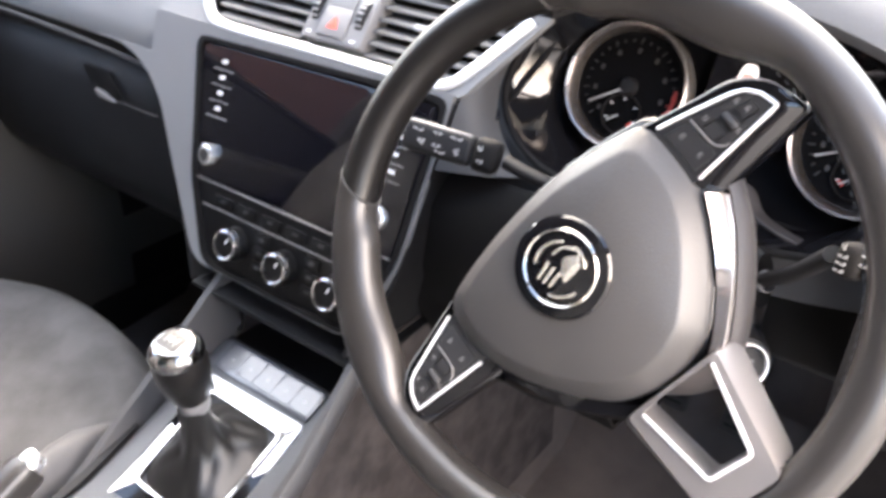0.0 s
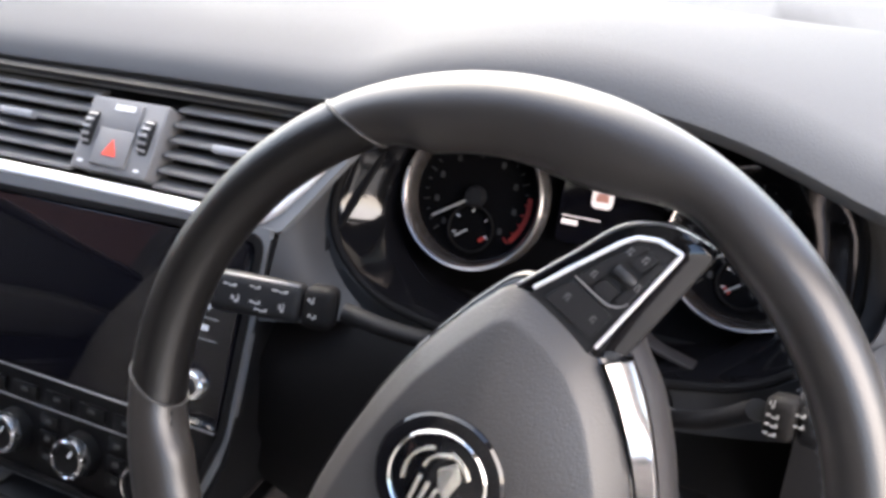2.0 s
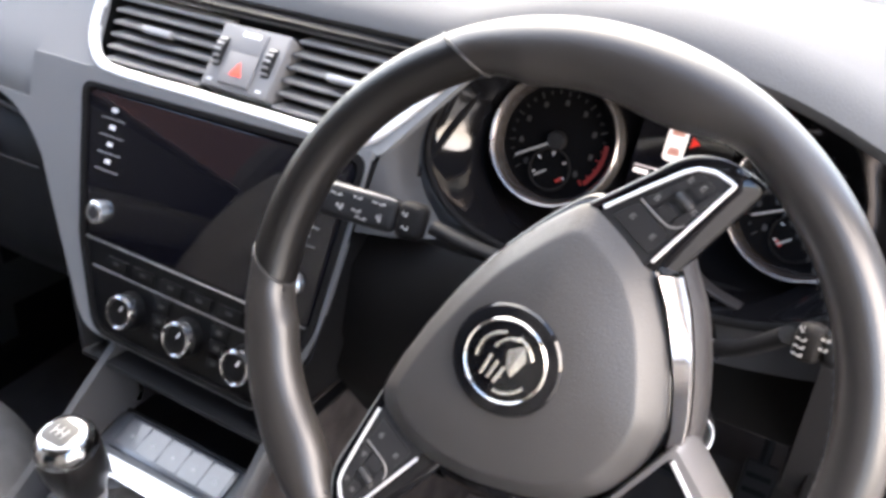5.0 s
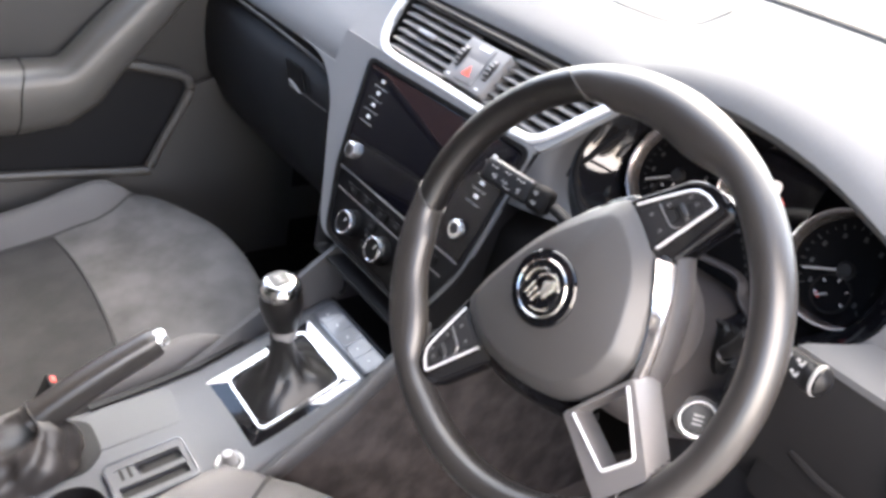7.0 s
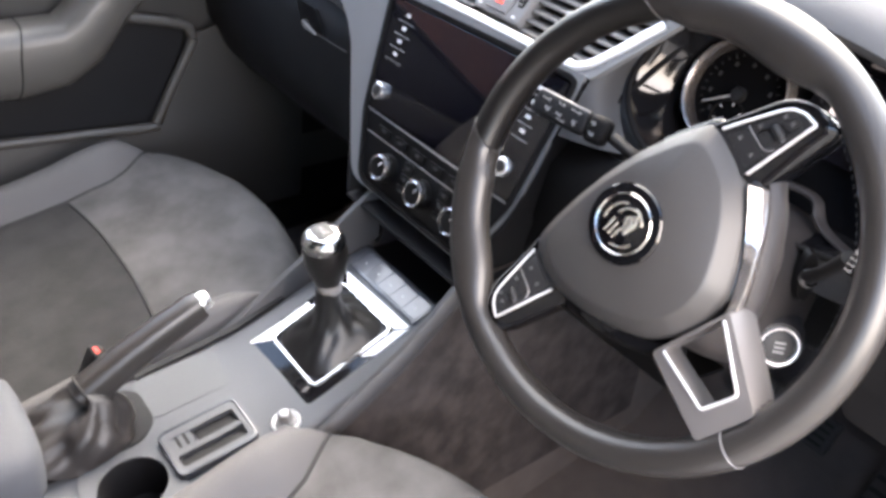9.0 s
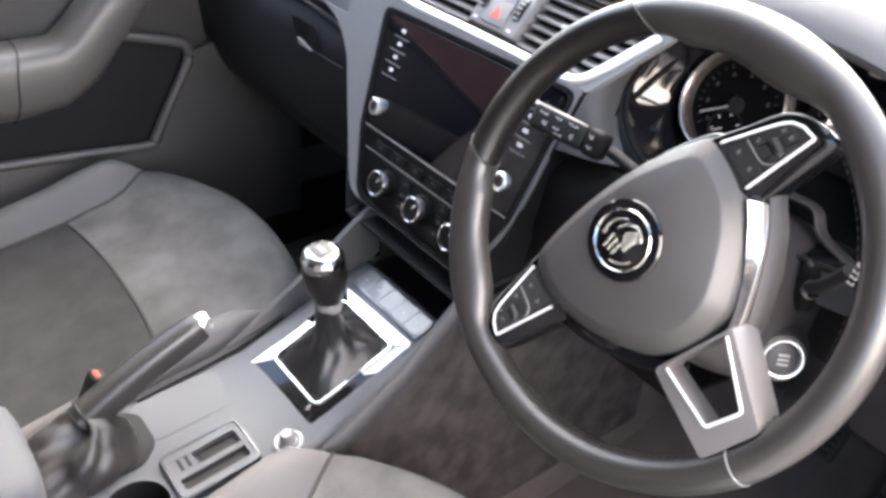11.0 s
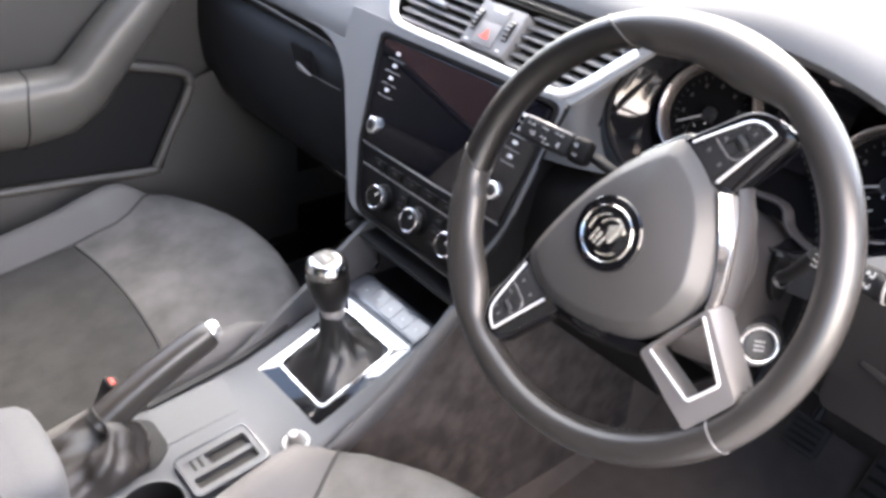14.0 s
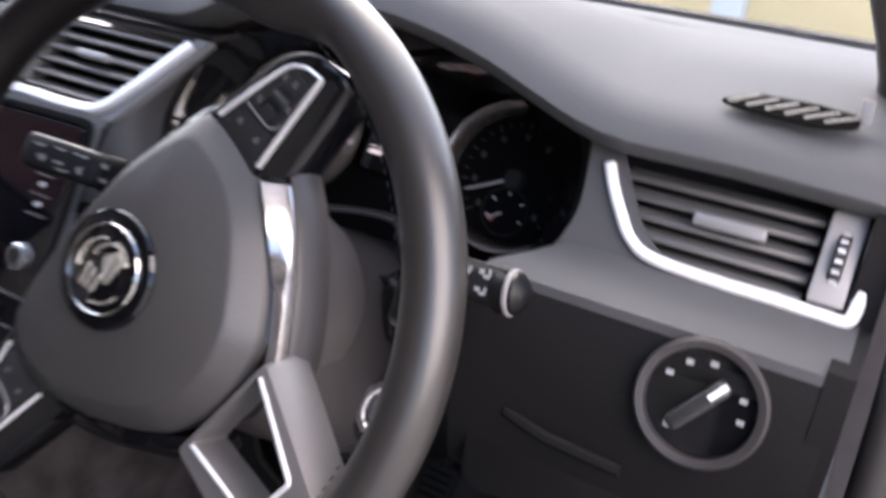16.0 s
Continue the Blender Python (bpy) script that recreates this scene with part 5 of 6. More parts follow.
PROF = [(-0.62, 0.285), (-0.45, 0.288), (-0.33, 0.292), (-0.24, 0.302), (-0.16, 0.314), (-0.11, 0.324), (-0.085, 0.333), (-0.03, 0.354), (0.03, 0.377), (0.064, 0.390), (0.070, 0.385)]


def console_z(y):
    for (a, za), (b, zb) in zip(PROF, PROF[1:]):
        if y <= b:
            return za + (zb - za) * (y - a) / (b - a)
    return PROF[-1][1]


rows = []
for y in sorted(set([p[0] for p in PROF] + [-0.332, -0.252, -0.31, -0.27])):
    z = console_z(y)
    w = 0.094 + 0.010 * max(0.0, min(1.0, (-y - 0.1) / 0.3))
    rows.append([(x, y, zz) for x, zz in ((-w - 0.012, 0.02), (-w - 0.006, z - 0.06), (-w, z - 0.014), (-w + 0.004, z - 0.004), (-w + 0.014, z), (-0.03, z + 0.0005), (0.014, z + 0.0005), (w - 0.010, z), (w - 0.004, z - 0.004), (w, z - 0.014), (w + 0.006, z - 0.06), (w + 0.012, 0.02))])
bm = grid(rows)
well = [f for f in bm.faces if 0.012 < f.calc_center_median().x < 0.090 and -0.333 < f.calc_center_median().y < -0.251 and f.calc_center_median().z > 0.27]
bmesh.ops.delete(bm, geom=well, context="FACES")
bmesh.ops.solidify(bm, geom=bm.faces[:], thickness=0.004)
part("body", bm, M_CONSOLE, console, angle=50)
M_WING = shade("console_wing_plastic", (0.044, 0.0425, 0.0435), 0.5, grain=0.4)
M_SIDE = shade("console_side_carpet", (0.043, 0.0365, 0.0345), 0.95, grain=0.8, grain_size=400, spread=0.34, spread_size=28, spec=0.15)
for s in (-1, 1):
    top = [(-0.125, 0.318), (-0.106, 0.329), (-0.058, 0.362), (-0.015, 0.390), (0.049, 0.442), (0.085, 0.470)]
    if s < 0:
        top = [(-0.235, 0.262), (-0.215, 0.275), (-0.170, 0.301)] + top
    rows, low = [], []
    for y, z in top:
        x = s * (0.103 - 0.006 * max(0.0, y / 0.085))
        rows.append([(x + s * 0.007, y, z - 0.022), (x + s * 0.006, y, z - 0.007), (x + s * 0.002, y, z), (x - s * 0.005, y, z - 0.001), (x - s * 0.010, y, min(z - 0.012, console_z(y) + 0.002)), (x - s * 0.010, y + 0.005, z - 0.07)])
        low.append([(x + s * 0.005, y, z - 0.016), (x + s * 0.008, y + 0.01, z - 0.10), (x + s * 0.014, y + 0.03, 0.16), (x + s * 0.022, y + 0.04, 0.0)])
    part("side_wing", grid(rows, wrap=True, caps=True), M_WING, console, "rising console side")
    back = [[(x, yb, min(z, 0.30)) for x, _, z in low[0]] for yb in (-0.60, -0.30)]
    if s < 0:
        # solid black strip painted in for the shade between wing and console
        part("wing_gap_shade", sweep([(-0.0935, y, console_z(y) + 0.0006) for y in (-0.235, -0.19, -0.15, -0.11, -0.085, -0.05)], [(-0.0045, -0.002), (0.0045, -0.002), (0.0045, 0.002), (-0.0045, 0.002)]), M_DARK, console, "black strip for the shade in the gap beside the console")
    ahead = [[(x, 0.45, z) for x, _, z in low[-1]]]
    part("side_carpet", grid(back + low + ahead, 0.003), M_SIDE, console, "dark brown carpeted console flank", angle=60)
part("storage_floor", grid([[(x, y, z) for y, z in ((0.068, 0.385), (0.080, 0.366), (0.28, 0.366), (0.30, 0.45))] for x in (-0.10, 0, 0.098)], 0.004), M_DARK, console, "black open storage bin")
# row of switches in front of the gear lever
M_SWITCH = shade("switch_grey_plastic", (0.060, 0.064, 0.074), 0.22, grain=0.02, coat=0.7)
SLOPE = lambda x, y, h=0.0: pose(x, y, console_z(y) + h, 21, 0, 0)  # noqa: E731
part("switch_plate", box((0.134, 0.034, 0.004), SLOPE(-0.004, 0.0475, 0.002), 0.0015, 2), M_SWITCH, console)
for i in range(5):
    k = part("switch", box((0.0243, 0.027, 0.002), SLOPE(-0.054 + i * 0.0255, 0.0475, 0.0036), 0.0005, 1), M_SWITCH, console, "flat console switch")
    part("mark", box((0.003, 0.0022, 0.0004), SLOPE(-0.054 + i * 0.0255, 0.0455, 0.0048)), M_SILVERP, k, "white symbol bar")

# gear lever; bright plates stand in for the sky's reflection on its gloss surround
M_PLATE_GLARE = shade("surround_sky_glare", (0.84, 0.86, 0.90), 0.42, 0.15, spread=0.03)
gear = thing("gear_lever", (0.008, -0.035, 0.36), "gear lever with chrome-capped black knob and leather gaiter", "gear lever")
G = pose(0.0, -0.030, console_z(-0.030), 21, 0, 0)
outer = rounded([(-0.060, -0.087), (0.067, -0.083), (0.064, 0.064), (-0.067, 0.060)], 0.006, 4)
inner = rounded([(-0.0405, -0.0625), (0.0548, -0.0625), (0.0540, 0.0440), (-0.0470, 0.0440)], 0.009, 4)
rows = [[tuple(G @ Vector((x, y, z))) for x, y in ps] for ps, z in ((outer, -0.012), (outer, -0.0015), ([(x * 0.985, y * 0.985) for x, y in outer], 0.0002), (inner, 0.0050), (inner, -0.004))]
part("surround", grid(rows, wrap=True), M_PIANO, gear, "gloss black surround with falling sides", angle=30)


def plate_on(shape):
    """A thin bright plate on the surround's falling faces, coloured as the sky's reflection there."""
    lift = lambda x, y: 0.0058 - 0.0048 * max(0.0, min(1.0, max((-0.0405 - x) / 0.019, (x - 0.0548) / 0.012, (y - 0.0440) / 0.019, (-0.0625 - y) / 0.022)))  # noqa: E731
    ps = between(rounded(shape, 0.002, 3), 0.004)
    rows = [[tuple(G @ Vector((x, y, lift(x, y) + d))) for x, y in ps] for d in (-0.002, 0.0006)]
    return part("glare_plate", grid(rows, wrap=True, caps=True), M_PLATE_GLARE, gear, "bright plate for the sky's reflection in the gloss surround")


plate_on([(-0.0450, 0.0475), (0.0535, 0.0470), (0.0625, 0.0625), (-0.0660, 0.0590)])
plate_on([(0.0570, 0.0450), (0.0575, -0.002), (0.0652, 0.012), (0.0640, 0.0610)])
plate_on([(-0.0590, -0.0855), (-0.0405, -0.0655), (-0.0430, -0.0420), (-0.0580, -0.0400)])
plate_on([(-0.0580, -0.0395), (-0.0430, -0.0415), (-0.0440, -0.0060), (-0.0600, -0.0020)])
part("gaiter_frame", sweep([tuple(G @ Vector((x, y, 0.007))) for x, y in inner], [(-0.0014, -0.003), (0.0014, -0.003), (0.0012, 0.0016), (-0.0012, 0.0016)], up=(0, -0.36, 0.93), closed=True), M_CHROME, gear, "bright gaiter frame")
KN = Vector((0.012, -0.052, 0.452))
rows = []
for u in np.linspace(0, 1, 15):
    k = 1 - (1 - u) ** 2.2
    row = []
    for j in range(56):
        a = 2 * math.pi * j / 56
        sx, sy = 0.0475 * (1 - k) + 0.013 * k, 0.0525 * (1 - k) + 0.013 * k
        fold = 1 + (0.20 * abs(math.sin(2.5 * a + 3 * u)) - 0.12 + 0.16 * abs(math.sin(4 * a - 5 * u)) - 0.08) * u * (1 - u) * 4
        c = (math.copysign(abs(math.cos(a)) ** (0.55 + 0.45 * k), math.cos(a)), math.copysign(abs(math.sin(a)) ** (0.55 + 0.45 * k), math.sin(a)))
        base = G @ Vector((0.006 + sx * c[0] * fold, -0.0095 + sy * c[1] * fold, 0.006 + 0.004 * math.sin(9 * u)))
        goal = KN + Vector((sx * c[0], sy * c[1], -0.022))
        row.append(tuple(base.lerp(goal, u ** 1.15)))
    rows.append(row)
part("gaiter", grid(rows, wrap=True), shade("gaiter_leather", (0.007, 0.0066, 0.0065), 0.42, grain=0.2, grain_size=700), gear, "creased black leather gaiter", angle=80)
M_CAP = shade("polished_cap", (0.50, 0.50, 0.50), 0.14, 1.0, spread=0.03)
K = Matrix.Translation(KN) @ pose(0, 0, 0, 8, 0, 0)
part("collar", lathe([(0.0128, -0.026), (0.0142, -0.022), (0.0142, -0.013), (0.0125, -0.010)], K, 28), M_SILVERP, gear, "dull silver collar")
part("knob", lathe([(0.0105, -0.013), (0.0165, -0.010), (0.0205, 0.002), (0.0232, 0.017), (0.0236, 0.030), (0.0222, 0.040)], K, 36), M_LEATHER, gear, "black leather knob")
cap = part("knob_cap", lathe([(0.0226, 0.037), (0.0234, 0.041), (0.0226, 0.0465), (0.0195, 0.0515), (0.0160, 0.0536), (0.0128, 0.0540)], K, 36), M_CAP, gear, "chrome knob ring")
insert = part("cap_insert", prism(rounded([(-0.0125, -0.0105), (0.0125, -0.0105), (0.0125, 0.0105), (-0.0125, 0.0105)], 0.006, 4), 0.0016, K @ pose(0, 0, 0.0535), 0.0004), M_BUTTON, cap, "black shift-pattern insert")
part("cap_top", lathe([(0.0130, 0.0540), (0.0110, 0.0546), (0.0, 0.0546)], K, 32), M_CAP, cap, "polished cap top")
for x in (-0.0055, 0.0, 0.0055):
    part("mark", box((0.0007, 0.008, 0.0003), K @ pose(x, 0, 0.0552)), M_SILVERP, insert, "pale shift line")
part("mark", box((0.0115, 0.0007, 0.0003), K @ pose(0, 0, 0.0554)), M_SILVERP, insert, "pale shift line")

# coin tray, socket, cup holder
tray = thing("coin_tray", (0.033, -0.20, 0.31), "grey insert with two narrow coin slots in the console", "tray")
TR = pose(0.034, -0.200, console_z(-0.200) + 0.001, 8, 0, 0) @ Matrix.Translation((0.007, -0.006, 0)) @ Matrix.Diagonal((0.90, 0.93, 1, 1))
o = rounded([(-0.036, -0.048), (0.036, -0.048), (0.036, 0.046), (-0.036, 0.046)], 0.010, 4)
hole = rounded([(-0.0215, -0.039), (0.0245, -0.039), (0.0245, 0.037), (-0.0215, 0.037)], 0.004, 4)
part("plate", prism(o, 0.010, TR @ pose(0, 0, -0.002), hole=hole), M_CONSOLE, tray, "grey plate")
part("rib", box((0.009, 0.080, 0.008), TR @ pose(0.002, -0.001, 0.0028), 0.001, 1), M_CONSOLE, tray, "grey bar between the slots")
part("rib", box((0.024, 0.026, 0.008), TR @ pose(-0.0125, -0.027, 0.0030), 0.001, 1), M_CONSOLE, tray, "grey bar between the slots")
part("rim", sweep([tuple(TR @ Vector((x * 0.96, y * 0.97, 0.008))) for x, y in o], ring(0.0018, 6), closed=True), M_SWITCH, tray, "lighter raised rim")
part("slot", prism(rounded([(0.008, -0.038), (0.027, -0.038), (0.027, 0.038), (0.008, 0.038)], 0.003, 3), 0.0012, TR @ pose(0, 0, 0.0004)), M_DARK, tray, "long dark slot")
part("slot", prism(rounded([(-0.024, -0.010), (-0.004, -0.010), (-0.004, 0.036), (-0.024, 0.036)], 0.003, 3), 0.0012, TR @ pose(0, 0, 0.0004)), M_DARK, tray, "short dark slot")
for dy in (-0.022, -0.031):
    part("slot", box((0.019, 0.0036, 0.0012), TR @ pose(-0.0135, dy, 0.0070)), M_DARK, tray, "small dark slot")
sock = thing("power_socket", (0.069, -0.132, 0.325), "round silver-ringed power socket with chrome plug in the console", "socket")
SK = pose(0.070, -0.133, console_z(-0.133), 11, 0, 0)
part("ring", lathe([(0.0150, 0.0), (0.0155, 0.003), (0.0142, 0.0045), (0.0120, 0.003), (0.0112, -0.003), (0.0, -0.003)], SK, 32), M_SATIN, sock, "silver ring")
part("plug", lathe([(0.0, 0.018), (0.0055, 0.0175), (0.0078, 0.014), (0.0082, 0.006), (0.0105, 0.003)], SK, 28), M_SILVERP, sock, "chrome plug")
cup = thing("cup_holder", (0.045, -0.30, 0.29), "round black cup holder well in the console", "cup holder")
CH = pose(0.048, -0.290, console_z(-0.290) + 0.0030, 6)
ang = np.linspace(0, 2 * math.pi, 41)[:-1]
hole = [(0.034 * math.cos(a), 0.034 * math.sin(a)) for a in ang]
outer = [(0.044 * math.copysign(abs(math.cos(a)) ** 0.35, math.cos(a)), 0.046 * math.copysign(abs(math.sin(a)) ** 0.35, math.sin(a))) for a in ang]
part("collar", prism(outer, 0.003, CH @ pose(0, 0, -0.0022), hole=hole), M_CONSOLE, cup, "grey collar")
part("well", lathe([(0.0345, 0.0008), (0.0335, -0.004), (0.0315, -0.055), (0.0, -0.057)], CH, 40), M_DARK, cup, "dark well")
part("recess", prism(rounded([(-0.034, -0.05), (0.030, -0.05), (0.034, 0.055), (-0.030, 0.045)], 0.012, 4), 0.0006, pose(-0.052, -0.195, console_z(-0.195) + 0.0006, 8)), shade("tray_rubber", (0.055, 0.059, 0.065), 0.55, grain=0.35, grain_size=500), console, "shallow tray in the console")

# handbrake
# flat black plate stands in for the dark recess around the handbrake boot
part("lever_slot", prism(rounded([(-0.088, -0.385), (-0.004, -0.385), (0.000, -0.262), (-0.020, -0.240), (-0.070, -0.240), (-0.088, -0.262)], 0.010, 3), 0.0014, Matrix.Translation((0, -0.30, console_z(-0.30) + 0.0012)) @ pose(0, 0, 0, 6) @ Matrix.Translation((0, 0.30, 0))), M_DARK, console, "flat black plate for the dark recess around the boot")
hb = thing("handbrake", (-0.045, -0.31, 0.30), "leather-covered handbrake lever with chrome button, lever down", "handbrake")
tip, root = Vector((-0.045, -0.172, 0.418)), Vector((-0.045, -0.305, 0.350))
path = curve([tuple(root + (tip - root) * u + Vector((0, 0, 0.004 * math.sin(math.pi * u)))) for u in (0, 0.3, 0.6, 0.85, 1.0)], 14)
part("lever", sweep(path, rounded([(-0.0160, -0.017), (0.0160, -0.017), (0.0140, 0.014), (-0.0140, 0.014)], 0.011, 4), scales=list(np.linspace(1.08, 0.95, 13)) + [0.86]), M_GRIP, hb, "brown-black leather grip")
part("button", lathe([(0.0, 0.012), (0.008, 0.011), (0.0105, 0.007), (0.011, -0.004)], Matrix.Translation(tip) @ (tip - root).to_track_quat("Z", "X").to_matrix().to_4x4(), 24), M_CHROME, hb, "chrome release button")
part("grip_ring", sweep([tuple(root + (tip - root) * 0.05 + Vector((0.0185 * math.cos(a), -0.008 * math.sin(a), 0.018 * math.sin(a)))) for a in np.linspace(0, 2 * math.pi, 25)[:-1]], ring(0.0016, 6), up=(0, 1, 0.3), closed=True), M_DARK, hb)
rows = []
for u in np.linspace(0, 1, 19):
    row = []
    for j in range(64):
        a = 2 * math.pi * j / 64
        crease = 0.17 * abs(math.sin(2.5 * a + 4 * u)) + 0.11 * abs(math.sin(4 * a - 6 * u + 0.8)) + 0.04 * abs(math.sin(9 * a + 11 * u))
        fold = 0.90 + crease * math.sin(math.pi * min(1.0, 0.12 + u)) ** 0.8
        b = Vector((-0.036 + 0.045 * math.cos(a) * fold, -0.322 + 0.066 * math.sin(a) * fold, 0.290 + 0.05 * crease * (1 - u)))
        g = root + (tip - root) * 0.04 + Vector((0.0165 * math.cos(a), -0.007 * math.sin(a), 0.0165 * math.sin(a)))
        row.append(tuple(b.lerp(g, u) + Vector((0, 0, 0.018 * math.sin(math.pi * u)))))
    rows.append(row)
part("boot", grid(rows, wrap=True), shade("boot_leather", (0.017, 0.0150, 0.0145), 0.46, grain=0.2, grain_size=700), hb, "creased leather boot", angle=80)

M_REDP = shade("red_plastic", (0.65, 0.04, 0.03), 0.4)
belt = thing("belt_buckle", (-0.10, -0.285, 0.33), "black seat belt buckle with red release button beside the passenger seat", "seat belt buckle")
part("body", box((0.022, 0.016, 0.055), pose(-0.092, -0.280, 0.335, -25), 0.004, 3), M_DARK, belt)
part("release_button", box((0.011, 0.006, 0.006), pose(-0.090, -0.2715, 0.3605, -25), 0.002, 2), M_REDP, belt, "red release button")

belt2 = thing("belt_buckle", (0.095, -0.405, 0.31), "black seat belt buckle with red release button beside the driver's seat", "seat belt buckle")
part("body", box((0.024, 0.016, 0.055), pose(0.095, -0.412, 0.316, -20), 0.004, 3), M_DARK, belt2)
part("release_button", box((0.018, 0.010, 0.010), pose(0.095, -0.402, 0.343, -20), 0.002, 2), M_REDP, belt2, "red release button")

arm = thing("armrest", (0.02, -0.48, 0.38), "grey cloth-covered centre armrest between the front seats", "armrest")
rows = []
for y, s in ((-0.362, 0.55), (-0.366, 0.80), (-0.376, 0.94), (-0.395, 1.0), (-0.50, 1.0), (-0.66, 1.0)):
    rows.append([(0.018 + 0.068 * s * math.copysign(abs(math.cos(a)) ** 0.5, math.cos(a)), y, 0.388 + 0.040 * s * math.copysign(abs(math.sin(a)) ** 0.5, math.sin(a))) for a in np.linspace(0, 2 * math.pi, 33)[:-1]])
part("cushion", grid(rows, wrap=True, caps=True), shade("armrest_cloth", (0.042, 0.045, 0.052), 0.8, grain=0.5, grain_size=700), arm, angle=60)
part("base", box((0.10, 0.26, 0.075), pose(0.018, -0.53, 0.318), 0.012, 3), M_LOWER, arm)

# ---- seats ----
def seat(x, y, z, label):
    ob = thing("front_seat", (x, y - 0.25, 0.02), label, "car seat", group="front seats")
    half = 0.248

    def edge(v):
        return max(0.71 + 0.07 * v, 0.60 + 0.42 * (max(0.0, 0.46 - v) / 0.46) ** 1.1)

    def top(u, v):
        """u across, -1 to 1; v from the front, 0, to the back, 1."""
        a, c = abs(u), edge(v)
        yy = y - 0.56 * v - 0.105 * a**2.6 * max(0.0, 1 - v * 1.8)
        zz = z - 0.030 + 0.026 * max(0.0, 1 - abs(v - 0.12) / 0.3) - 0.03 * v - 0.075 * max(0.0, v - 0.38) - 0.10 * max(0.0, (0.10 - v) / 0.10) ** 2.2 + 0.005 * math.cos(u * 3)
        if a > c:
            w = (a - c) / max(0.02, 1.0 - c)
            zz += 0.046 * math.sin(min(w, 0.62) / 0.62 * math.pi / 2) * min(1.0, (1 - c) / 0.25)
            zz -= 0.042 * max(0.0, (w - 0.62) / 0.38) ** 2.2
        zz -= 0.05 * max(0.0, (a - 0.88) / 0.12) ** 2 * (1 if c > 0.85 else 0)
        return Vector((x + u * half * (1 - 0.05 * max(0.0, 0.2 - v) / 0.2), yy, zz))

    vs = [0.0, 0.01, 0.03, 0.06, 0.10, 0.15, 0.20, 0.26, 0.32, 0.38, 0.46, 0.55, 0.7, 0.85, 1.0]

    def skirt(rws):
        return [[Vector((p.x, p.y + 0.004, p.z - 0.16)) for p in rws[0]], [Vector((p.x, p.y + 0.006, p.z - 0.03)) for p in rws[0]]] + rws

    mid = [[top(min(1.0, edge(v)) * k, v) + Vector((0, 0, 0.001)) for k in np.linspace(-1, 1, 19)] for v in vs if v <= 0.46]
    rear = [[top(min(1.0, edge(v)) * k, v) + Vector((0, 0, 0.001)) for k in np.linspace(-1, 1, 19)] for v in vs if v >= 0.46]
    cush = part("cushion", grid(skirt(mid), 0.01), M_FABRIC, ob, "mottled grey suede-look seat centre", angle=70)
    # rear panel's dark colour holds shade as well as the nap's tone
    part("rear_cushion", grid(rear, 0.01), M_FABRIC_SHADED, ob, "brushed suede-look rear panel with shade in its colour", angle=70)
    for s in (-1, 1):
        side = []
        for v in vs:
            c = min(0.995, edge(v))
            side.append([top(s * (c + (1 - c) * k), v) for k in (0, 0.12, 0.25, 0.4, 0.55, 0.7, 0.82, 0.92, 1.0)] + [top(s, v) + Vector((0, 0, -0.12))])
        part("side_bolster", grid(side, 0.006), M_BOLSTER, ob, "smooth lighter grey side bolster", angle=70)
        part("seam", sweep([tuple(top(s * min(0.99, edge(v)), v) + Vector((0, 0, 0.0015))) for v in vs if v > 0.06], ring(0.0022, 6)), M_SEAM, cush, "dark piped seam")
    part("seam", sweep([tuple(top(u, 0.455 + 0.015 * u * u) + Vector((0, 0, 0.0012))) for u in np.linspace(-0.73, 0.73, 15)], ring(0.0026, 6)), M_SEAM, cush, "dark cross seam")
    part("base_trim", box((0.43, 0.44, 0.13), pose(x, y - 0.34, z - 0.165), 0.03, 3), M_DARK, ob)
    for sx in (-0.19, 0.19):
        part("rail", box((0.03, 0.50, 0.05), pose(x + sx, y - 0.30, 0.03), 0.004, 1), M_DARK, ob)
        part("riser", box((0.03, 0.05, 0.10), pose(x + sx, y - 0.35, 0.08), 0.004, 1), M_DARK, ob)
    rows = []
    for v in np.linspace(0, 1, 9):
        w = 0.225 - 0.05 * v
        cy, cz = y - 0.54 - 0.16 * v, z - 0.06 + 0.60 * v
        rows.append([(x + w * math.copysign(abs(math.cos(a)) ** 0.6, math.cos(a)), cy + 0.055 * math.sin(a) + 0.03 * abs(math.cos(a)) ** 3, cz) for a in np.linspace(0, 2 * math.pi, 29)[:-1]])
    part("backrest", grid(rows, wrap=True, caps=True), M_FABRIC, ob, angle=70)
    part("headrest", box((0.25, 0.09, 0.17), pose(x, y - 0.74, z + 0.66), 0.04, 4), M_BOLSTER, ob)
    return ob


seat(-0.362, 0.095, 0.324, "grey cloth passenger seat with suede-look centre and dark seams")
seat(0.345, 0.014, 0.356, "grey cloth driver's seat with suede-look centre and dark seams")

# ---- passenger's door ----
M_ARMR = shade("door_armrest_plastic", (0.064, 0.0600, 0.054), 0.38, grain=0.3)
M_DOOR = shade("door_card_plastic", (0.038, 0.0358, 0.0325), 0.55, grain=0.4)
door = thing("passenger_door_trim", (-0.70, -0.15, 0.3), "dark passenger door trim with grab handle and long door pocket, closed", "car door")
part("door_card", grid([[(x, y, z) for x, z in ((-0.725, 0.03), (-0.725, 0.25), (-0.72, 0.40), (-0.71, 0.52), (-0.70, 0.64), (-0.705, 0.695))] for y in (0.45, 0.2, 0.0, -0.3, -0.70)], 0.006), M_DOOR, door, "charcoal door panel", angle=60)
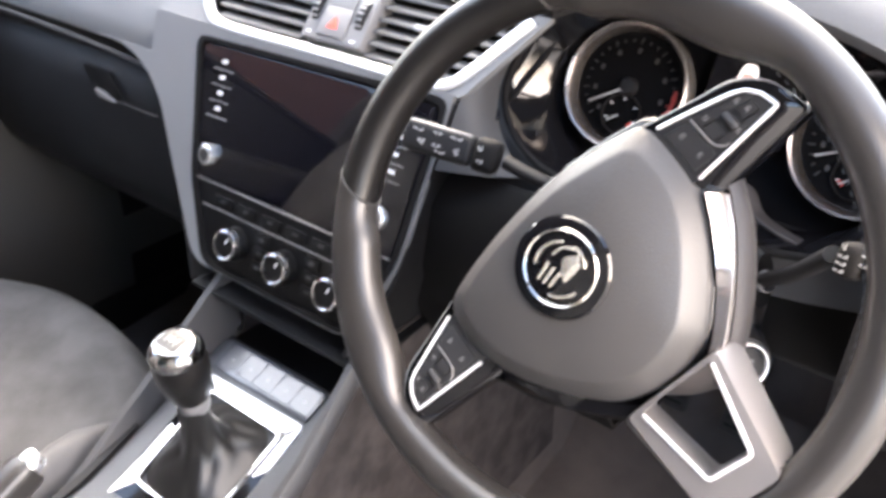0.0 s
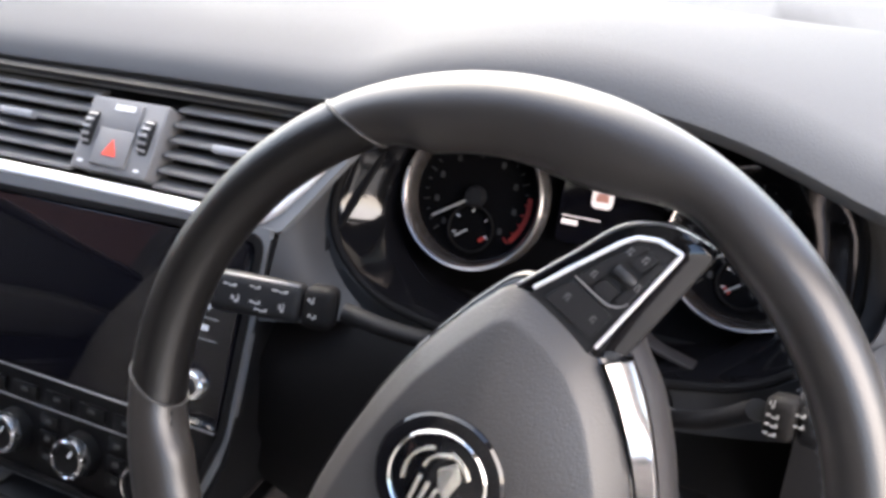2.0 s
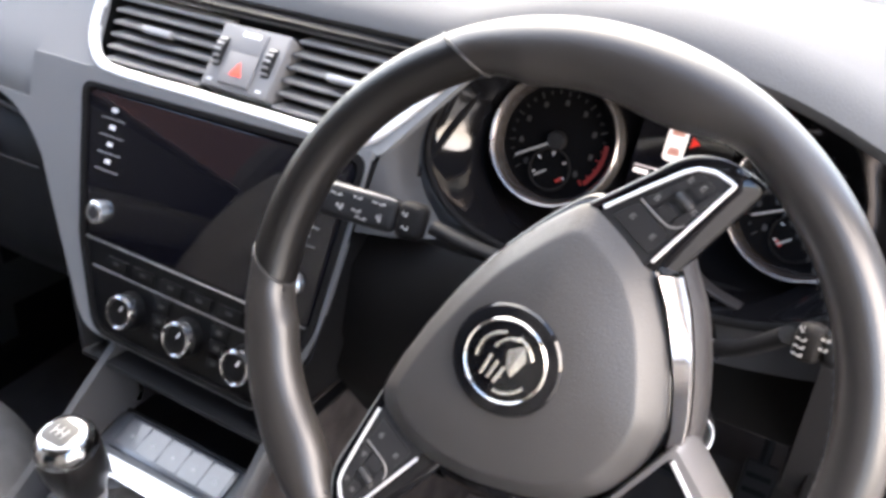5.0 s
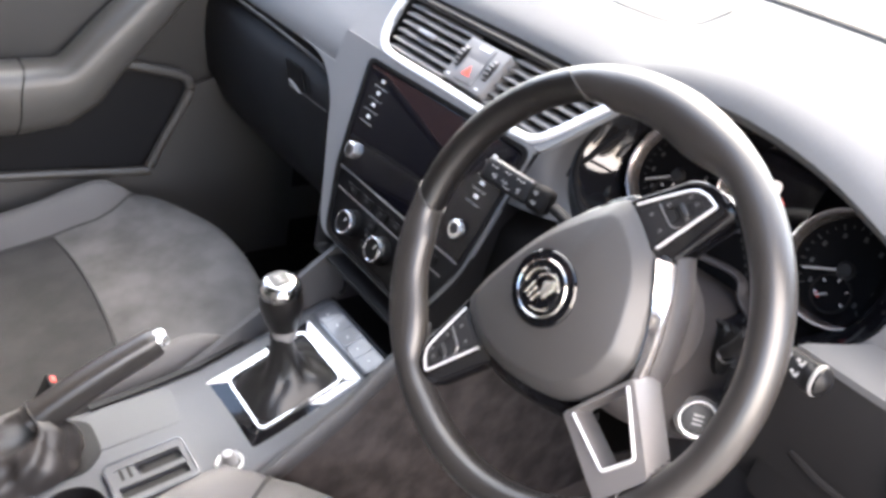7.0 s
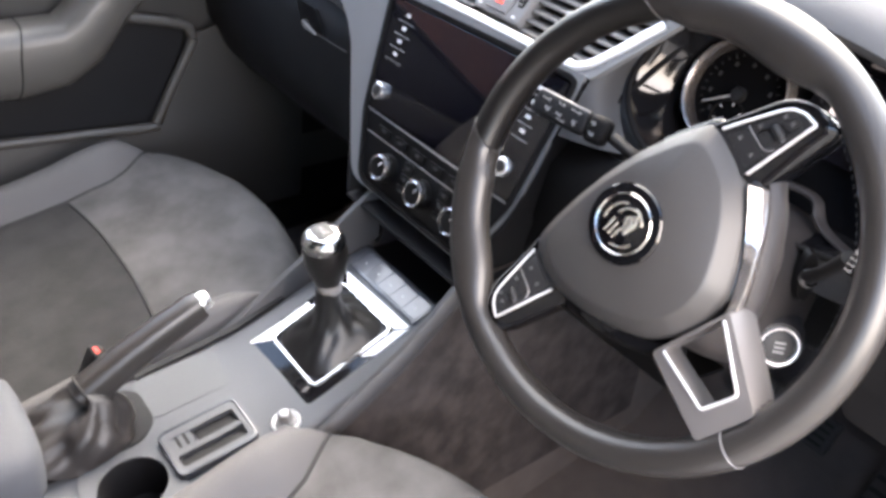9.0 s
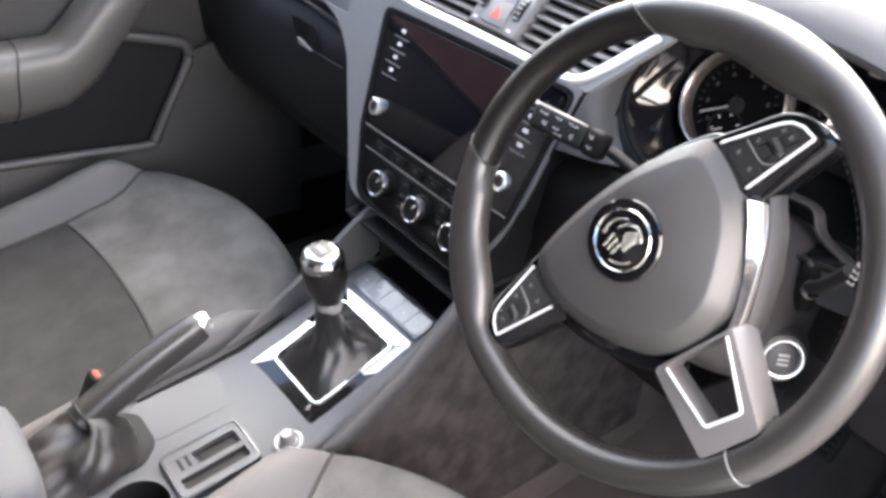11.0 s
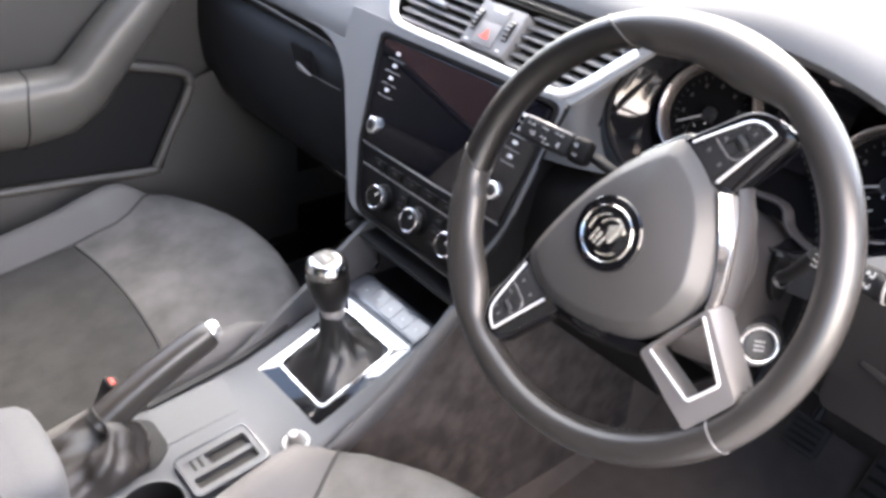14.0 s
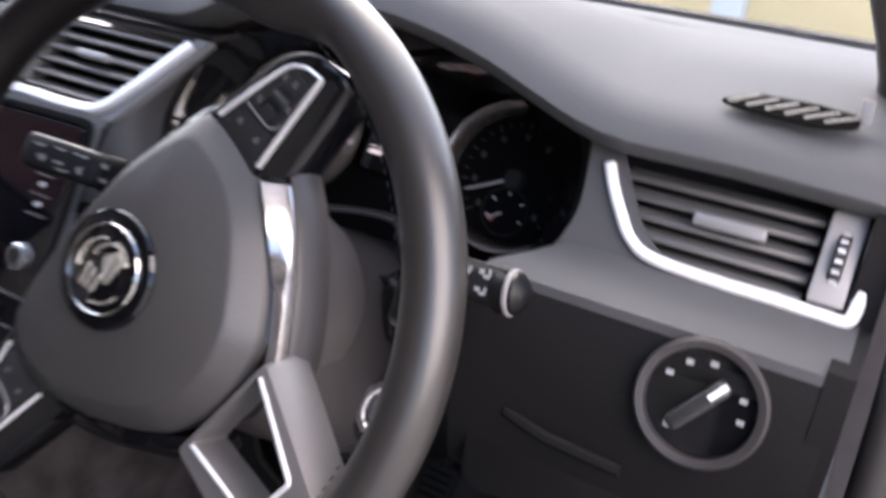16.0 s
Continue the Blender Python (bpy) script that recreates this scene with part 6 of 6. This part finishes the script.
pk = [(-0.55, 0.345), (-0.22, 0.325), (0.0, 0.306), (0.020, 0.315), (0.045, 0.36), (0.090, 0.440), (0.092, 0.462), (0.074, 0.480), (-0.025, 0.505)]
part("pocket_lip", sweep(curve([(-0.668, y, z) for y, z in pk], 44), ring(0.0085, 10)), M_ARMR, door, "rounded grey pocket edge")
part("pocket_floor", prism([(y, z) for y, z in ((-0.55, 0.335), (-0.22, 0.318), (0.0, 0.300), (0.02, 0.312), (0.085, 0.44), (0.088, 0.47), (-0.025, 0.500), (-0.55, 0.50))], 0.004, Matrix(((0, 0, 1, -0.690), (1, 0, 0, 0), (0, 1, 0, 0), (0, 0, 0, 1)))), M_DARK, door, "dark pocket recess")
part("lower_panel", grid([[(x, y, z) for x, z in ((-0.672, 0.06), (-0.660, 0.18), (-0.664, 0.29 + 0.0), (-0.672, zt))] for y, zt in ((0.60, 0.52), (0.25, 0.50), (0.10, 0.46), (0.03, 0.305), (-0.22, 0.322), (-0.60, 0.345))], 0.004), M_DOOR, door, angle=70)
rows = []
for y, z, h in ((-0.60, 0.485, 0.055), (-0.30, 0.485, 0.055), (-0.19, 0.480, 0.055), (-0.12, 0.484, 0.050), (-0.085, 0.505, 0.040), (-0.04, 0.555, 0.034), (0.01, 0.605, 0.030), (0.06, 0.66, 0.028), (0.10, 0.71, 0.028)):
    rows.append([(-0.655 + 0.045 * math.copysign(abs(math.cos(a)) ** 0.6, math.cos(a)), y - (0.02 if z > 0.5 else 0) * math.sin(a), z - h * 0.3 + h * math.copysign(abs(math.sin(a)) ** 0.6, math.sin(a))) for a in np.linspace(0, 2 * math.pi, 21)[:-1]])
part("armrest_handle", grid(rows, wrap=True, caps=True), M_ARMR, door, "grey armrest rising into the grab handle", angle=70)
part("armrest_joint", sweep([(-0.655 + 0.0455 * math.copysign(abs(math.cos(a)) ** 0.6, math.cos(a)), -0.186 + 0.012 * math.sin(a), 0.480 - 0.055 * 0.3 + 0.0556 * math.copysign(abs(math.sin(a)) ** 0.6, math.sin(a))) for a in np.linspace(0, 2 * math.pi, 41)[:-1]], ring(0.0012, 6), up=(0, 1, 0), closed=True), M_DARK, door, "dark joint in the armrest")
part("window_frame", sweep([(-0.70, 0.40, 0.70), (-0.70, -0.1, 0.70), (-0.70, -0.68, 0.71)], ring(0.018, 10)), M_RUBBER, door)
pw = part("window_glass", grid([[(-0.70, 0.40, 0.70), (-0.66, 0.08, 1.03)], [(-0.70, -0.1, 0.70), (-0.625, -0.18, 1.15)], [(-0.70, -0.66, 0.71), (-0.62, -0.62, 1.17)]], 0.004), M_CLEAR, door, "clear side window")
pw.visible_shadow = False

# the open driver's doorway
seal = thing("door_seal", (0.705, 0.14, 0.45), "black rubber door seal along the open driver's doorway", "door seal")
part("strip", sweep(curve([(0.572, -0.26, 1.09), (0.592, -0.12, 0.988), (0.6135, 0.0, 0.912), (0.619, 0.07, 0.888), (0.628, 0.13, 0.861), (0.640, 0.17, 0.836), (0.660, 0.175, 0.77), (0.668, 0.125, 0.66), (0.670, 0.115, 0.45), (0.685, 0.05, 0.15), (0.70, -0.25, 0.09)], 40), ring(0.009, 10)), M_RUBBER, seal)
part("inner_strip", sweep(curve([(0.590, -0.26, 1.105), (0.612, -0.12, 1.002), (0.633, 0.0, 0.926), (0.641, 0.07, 0.900), (0.651, 0.13, 0.871), (0.662, 0.17, 0.842), (0.676, 0.172, 0.77), (0.683, 0.128, 0.66), (0.686, 0.118, 0.45), (0.70, 0.05, 0.15), (0.712, -0.25, 0.09)], 40), ring(0.010, 10)), M_PILLAR, seal, "brown-grey inner strip")
part("flange", sweep(curve([(0.625, -0.25, 1.12), (0.650, -0.11, 1.030), (0.686, 0.06, 0.945), (0.710, 0.175, 0.82), (0.706, 0.150, 0.66), (0.706, 0.145, 0.45), (0.715, 0.08, 0.15), (0.724, -0.25, 0.085)], 30), ring(0.012, 10)), M_PAINT, seal, "painted body flange")

# ---- pedals ----
def pedal(name, x, z, w, h, label):
    ob = thing(name, (x, 0.60, z), label, "pedal")
    part("pad", box((w * 0.85, 0.014, h), pose(x, 0.575, z, -35), 0.006, 3), M_RUBBER, ob, "ribbed rubber pad")
    for i in range(4):
        part("rib", box((w * 0.62, 0.004, h * 0.07), pose(x, 0.575, z, -35) @ pose(0, -0.008, (i - 1.5) * h * 0.2)), M_LOWER, ob)
    part("arm", sweep(curve([(x, 0.585, z + 0.01), (x, 0.63, z + 0.10), (x, 0.62, z + 0.22)], 8), ring(0.007, 8)), M_DARK, ob)
    return ob


pedal("clutch_pedal", 0.235, 0.155, 0.06, 0.055, "black rubber clutch pedal in the footwell")
pedal("brake_pedal", 0.338, 0.155, 0.07, 0.055, "black rubber brake pedal in the footwell")
pedal("accelerator_pedal", 0.452, 0.140, 0.05, 0.10, "black accelerator pedal in the footwell")
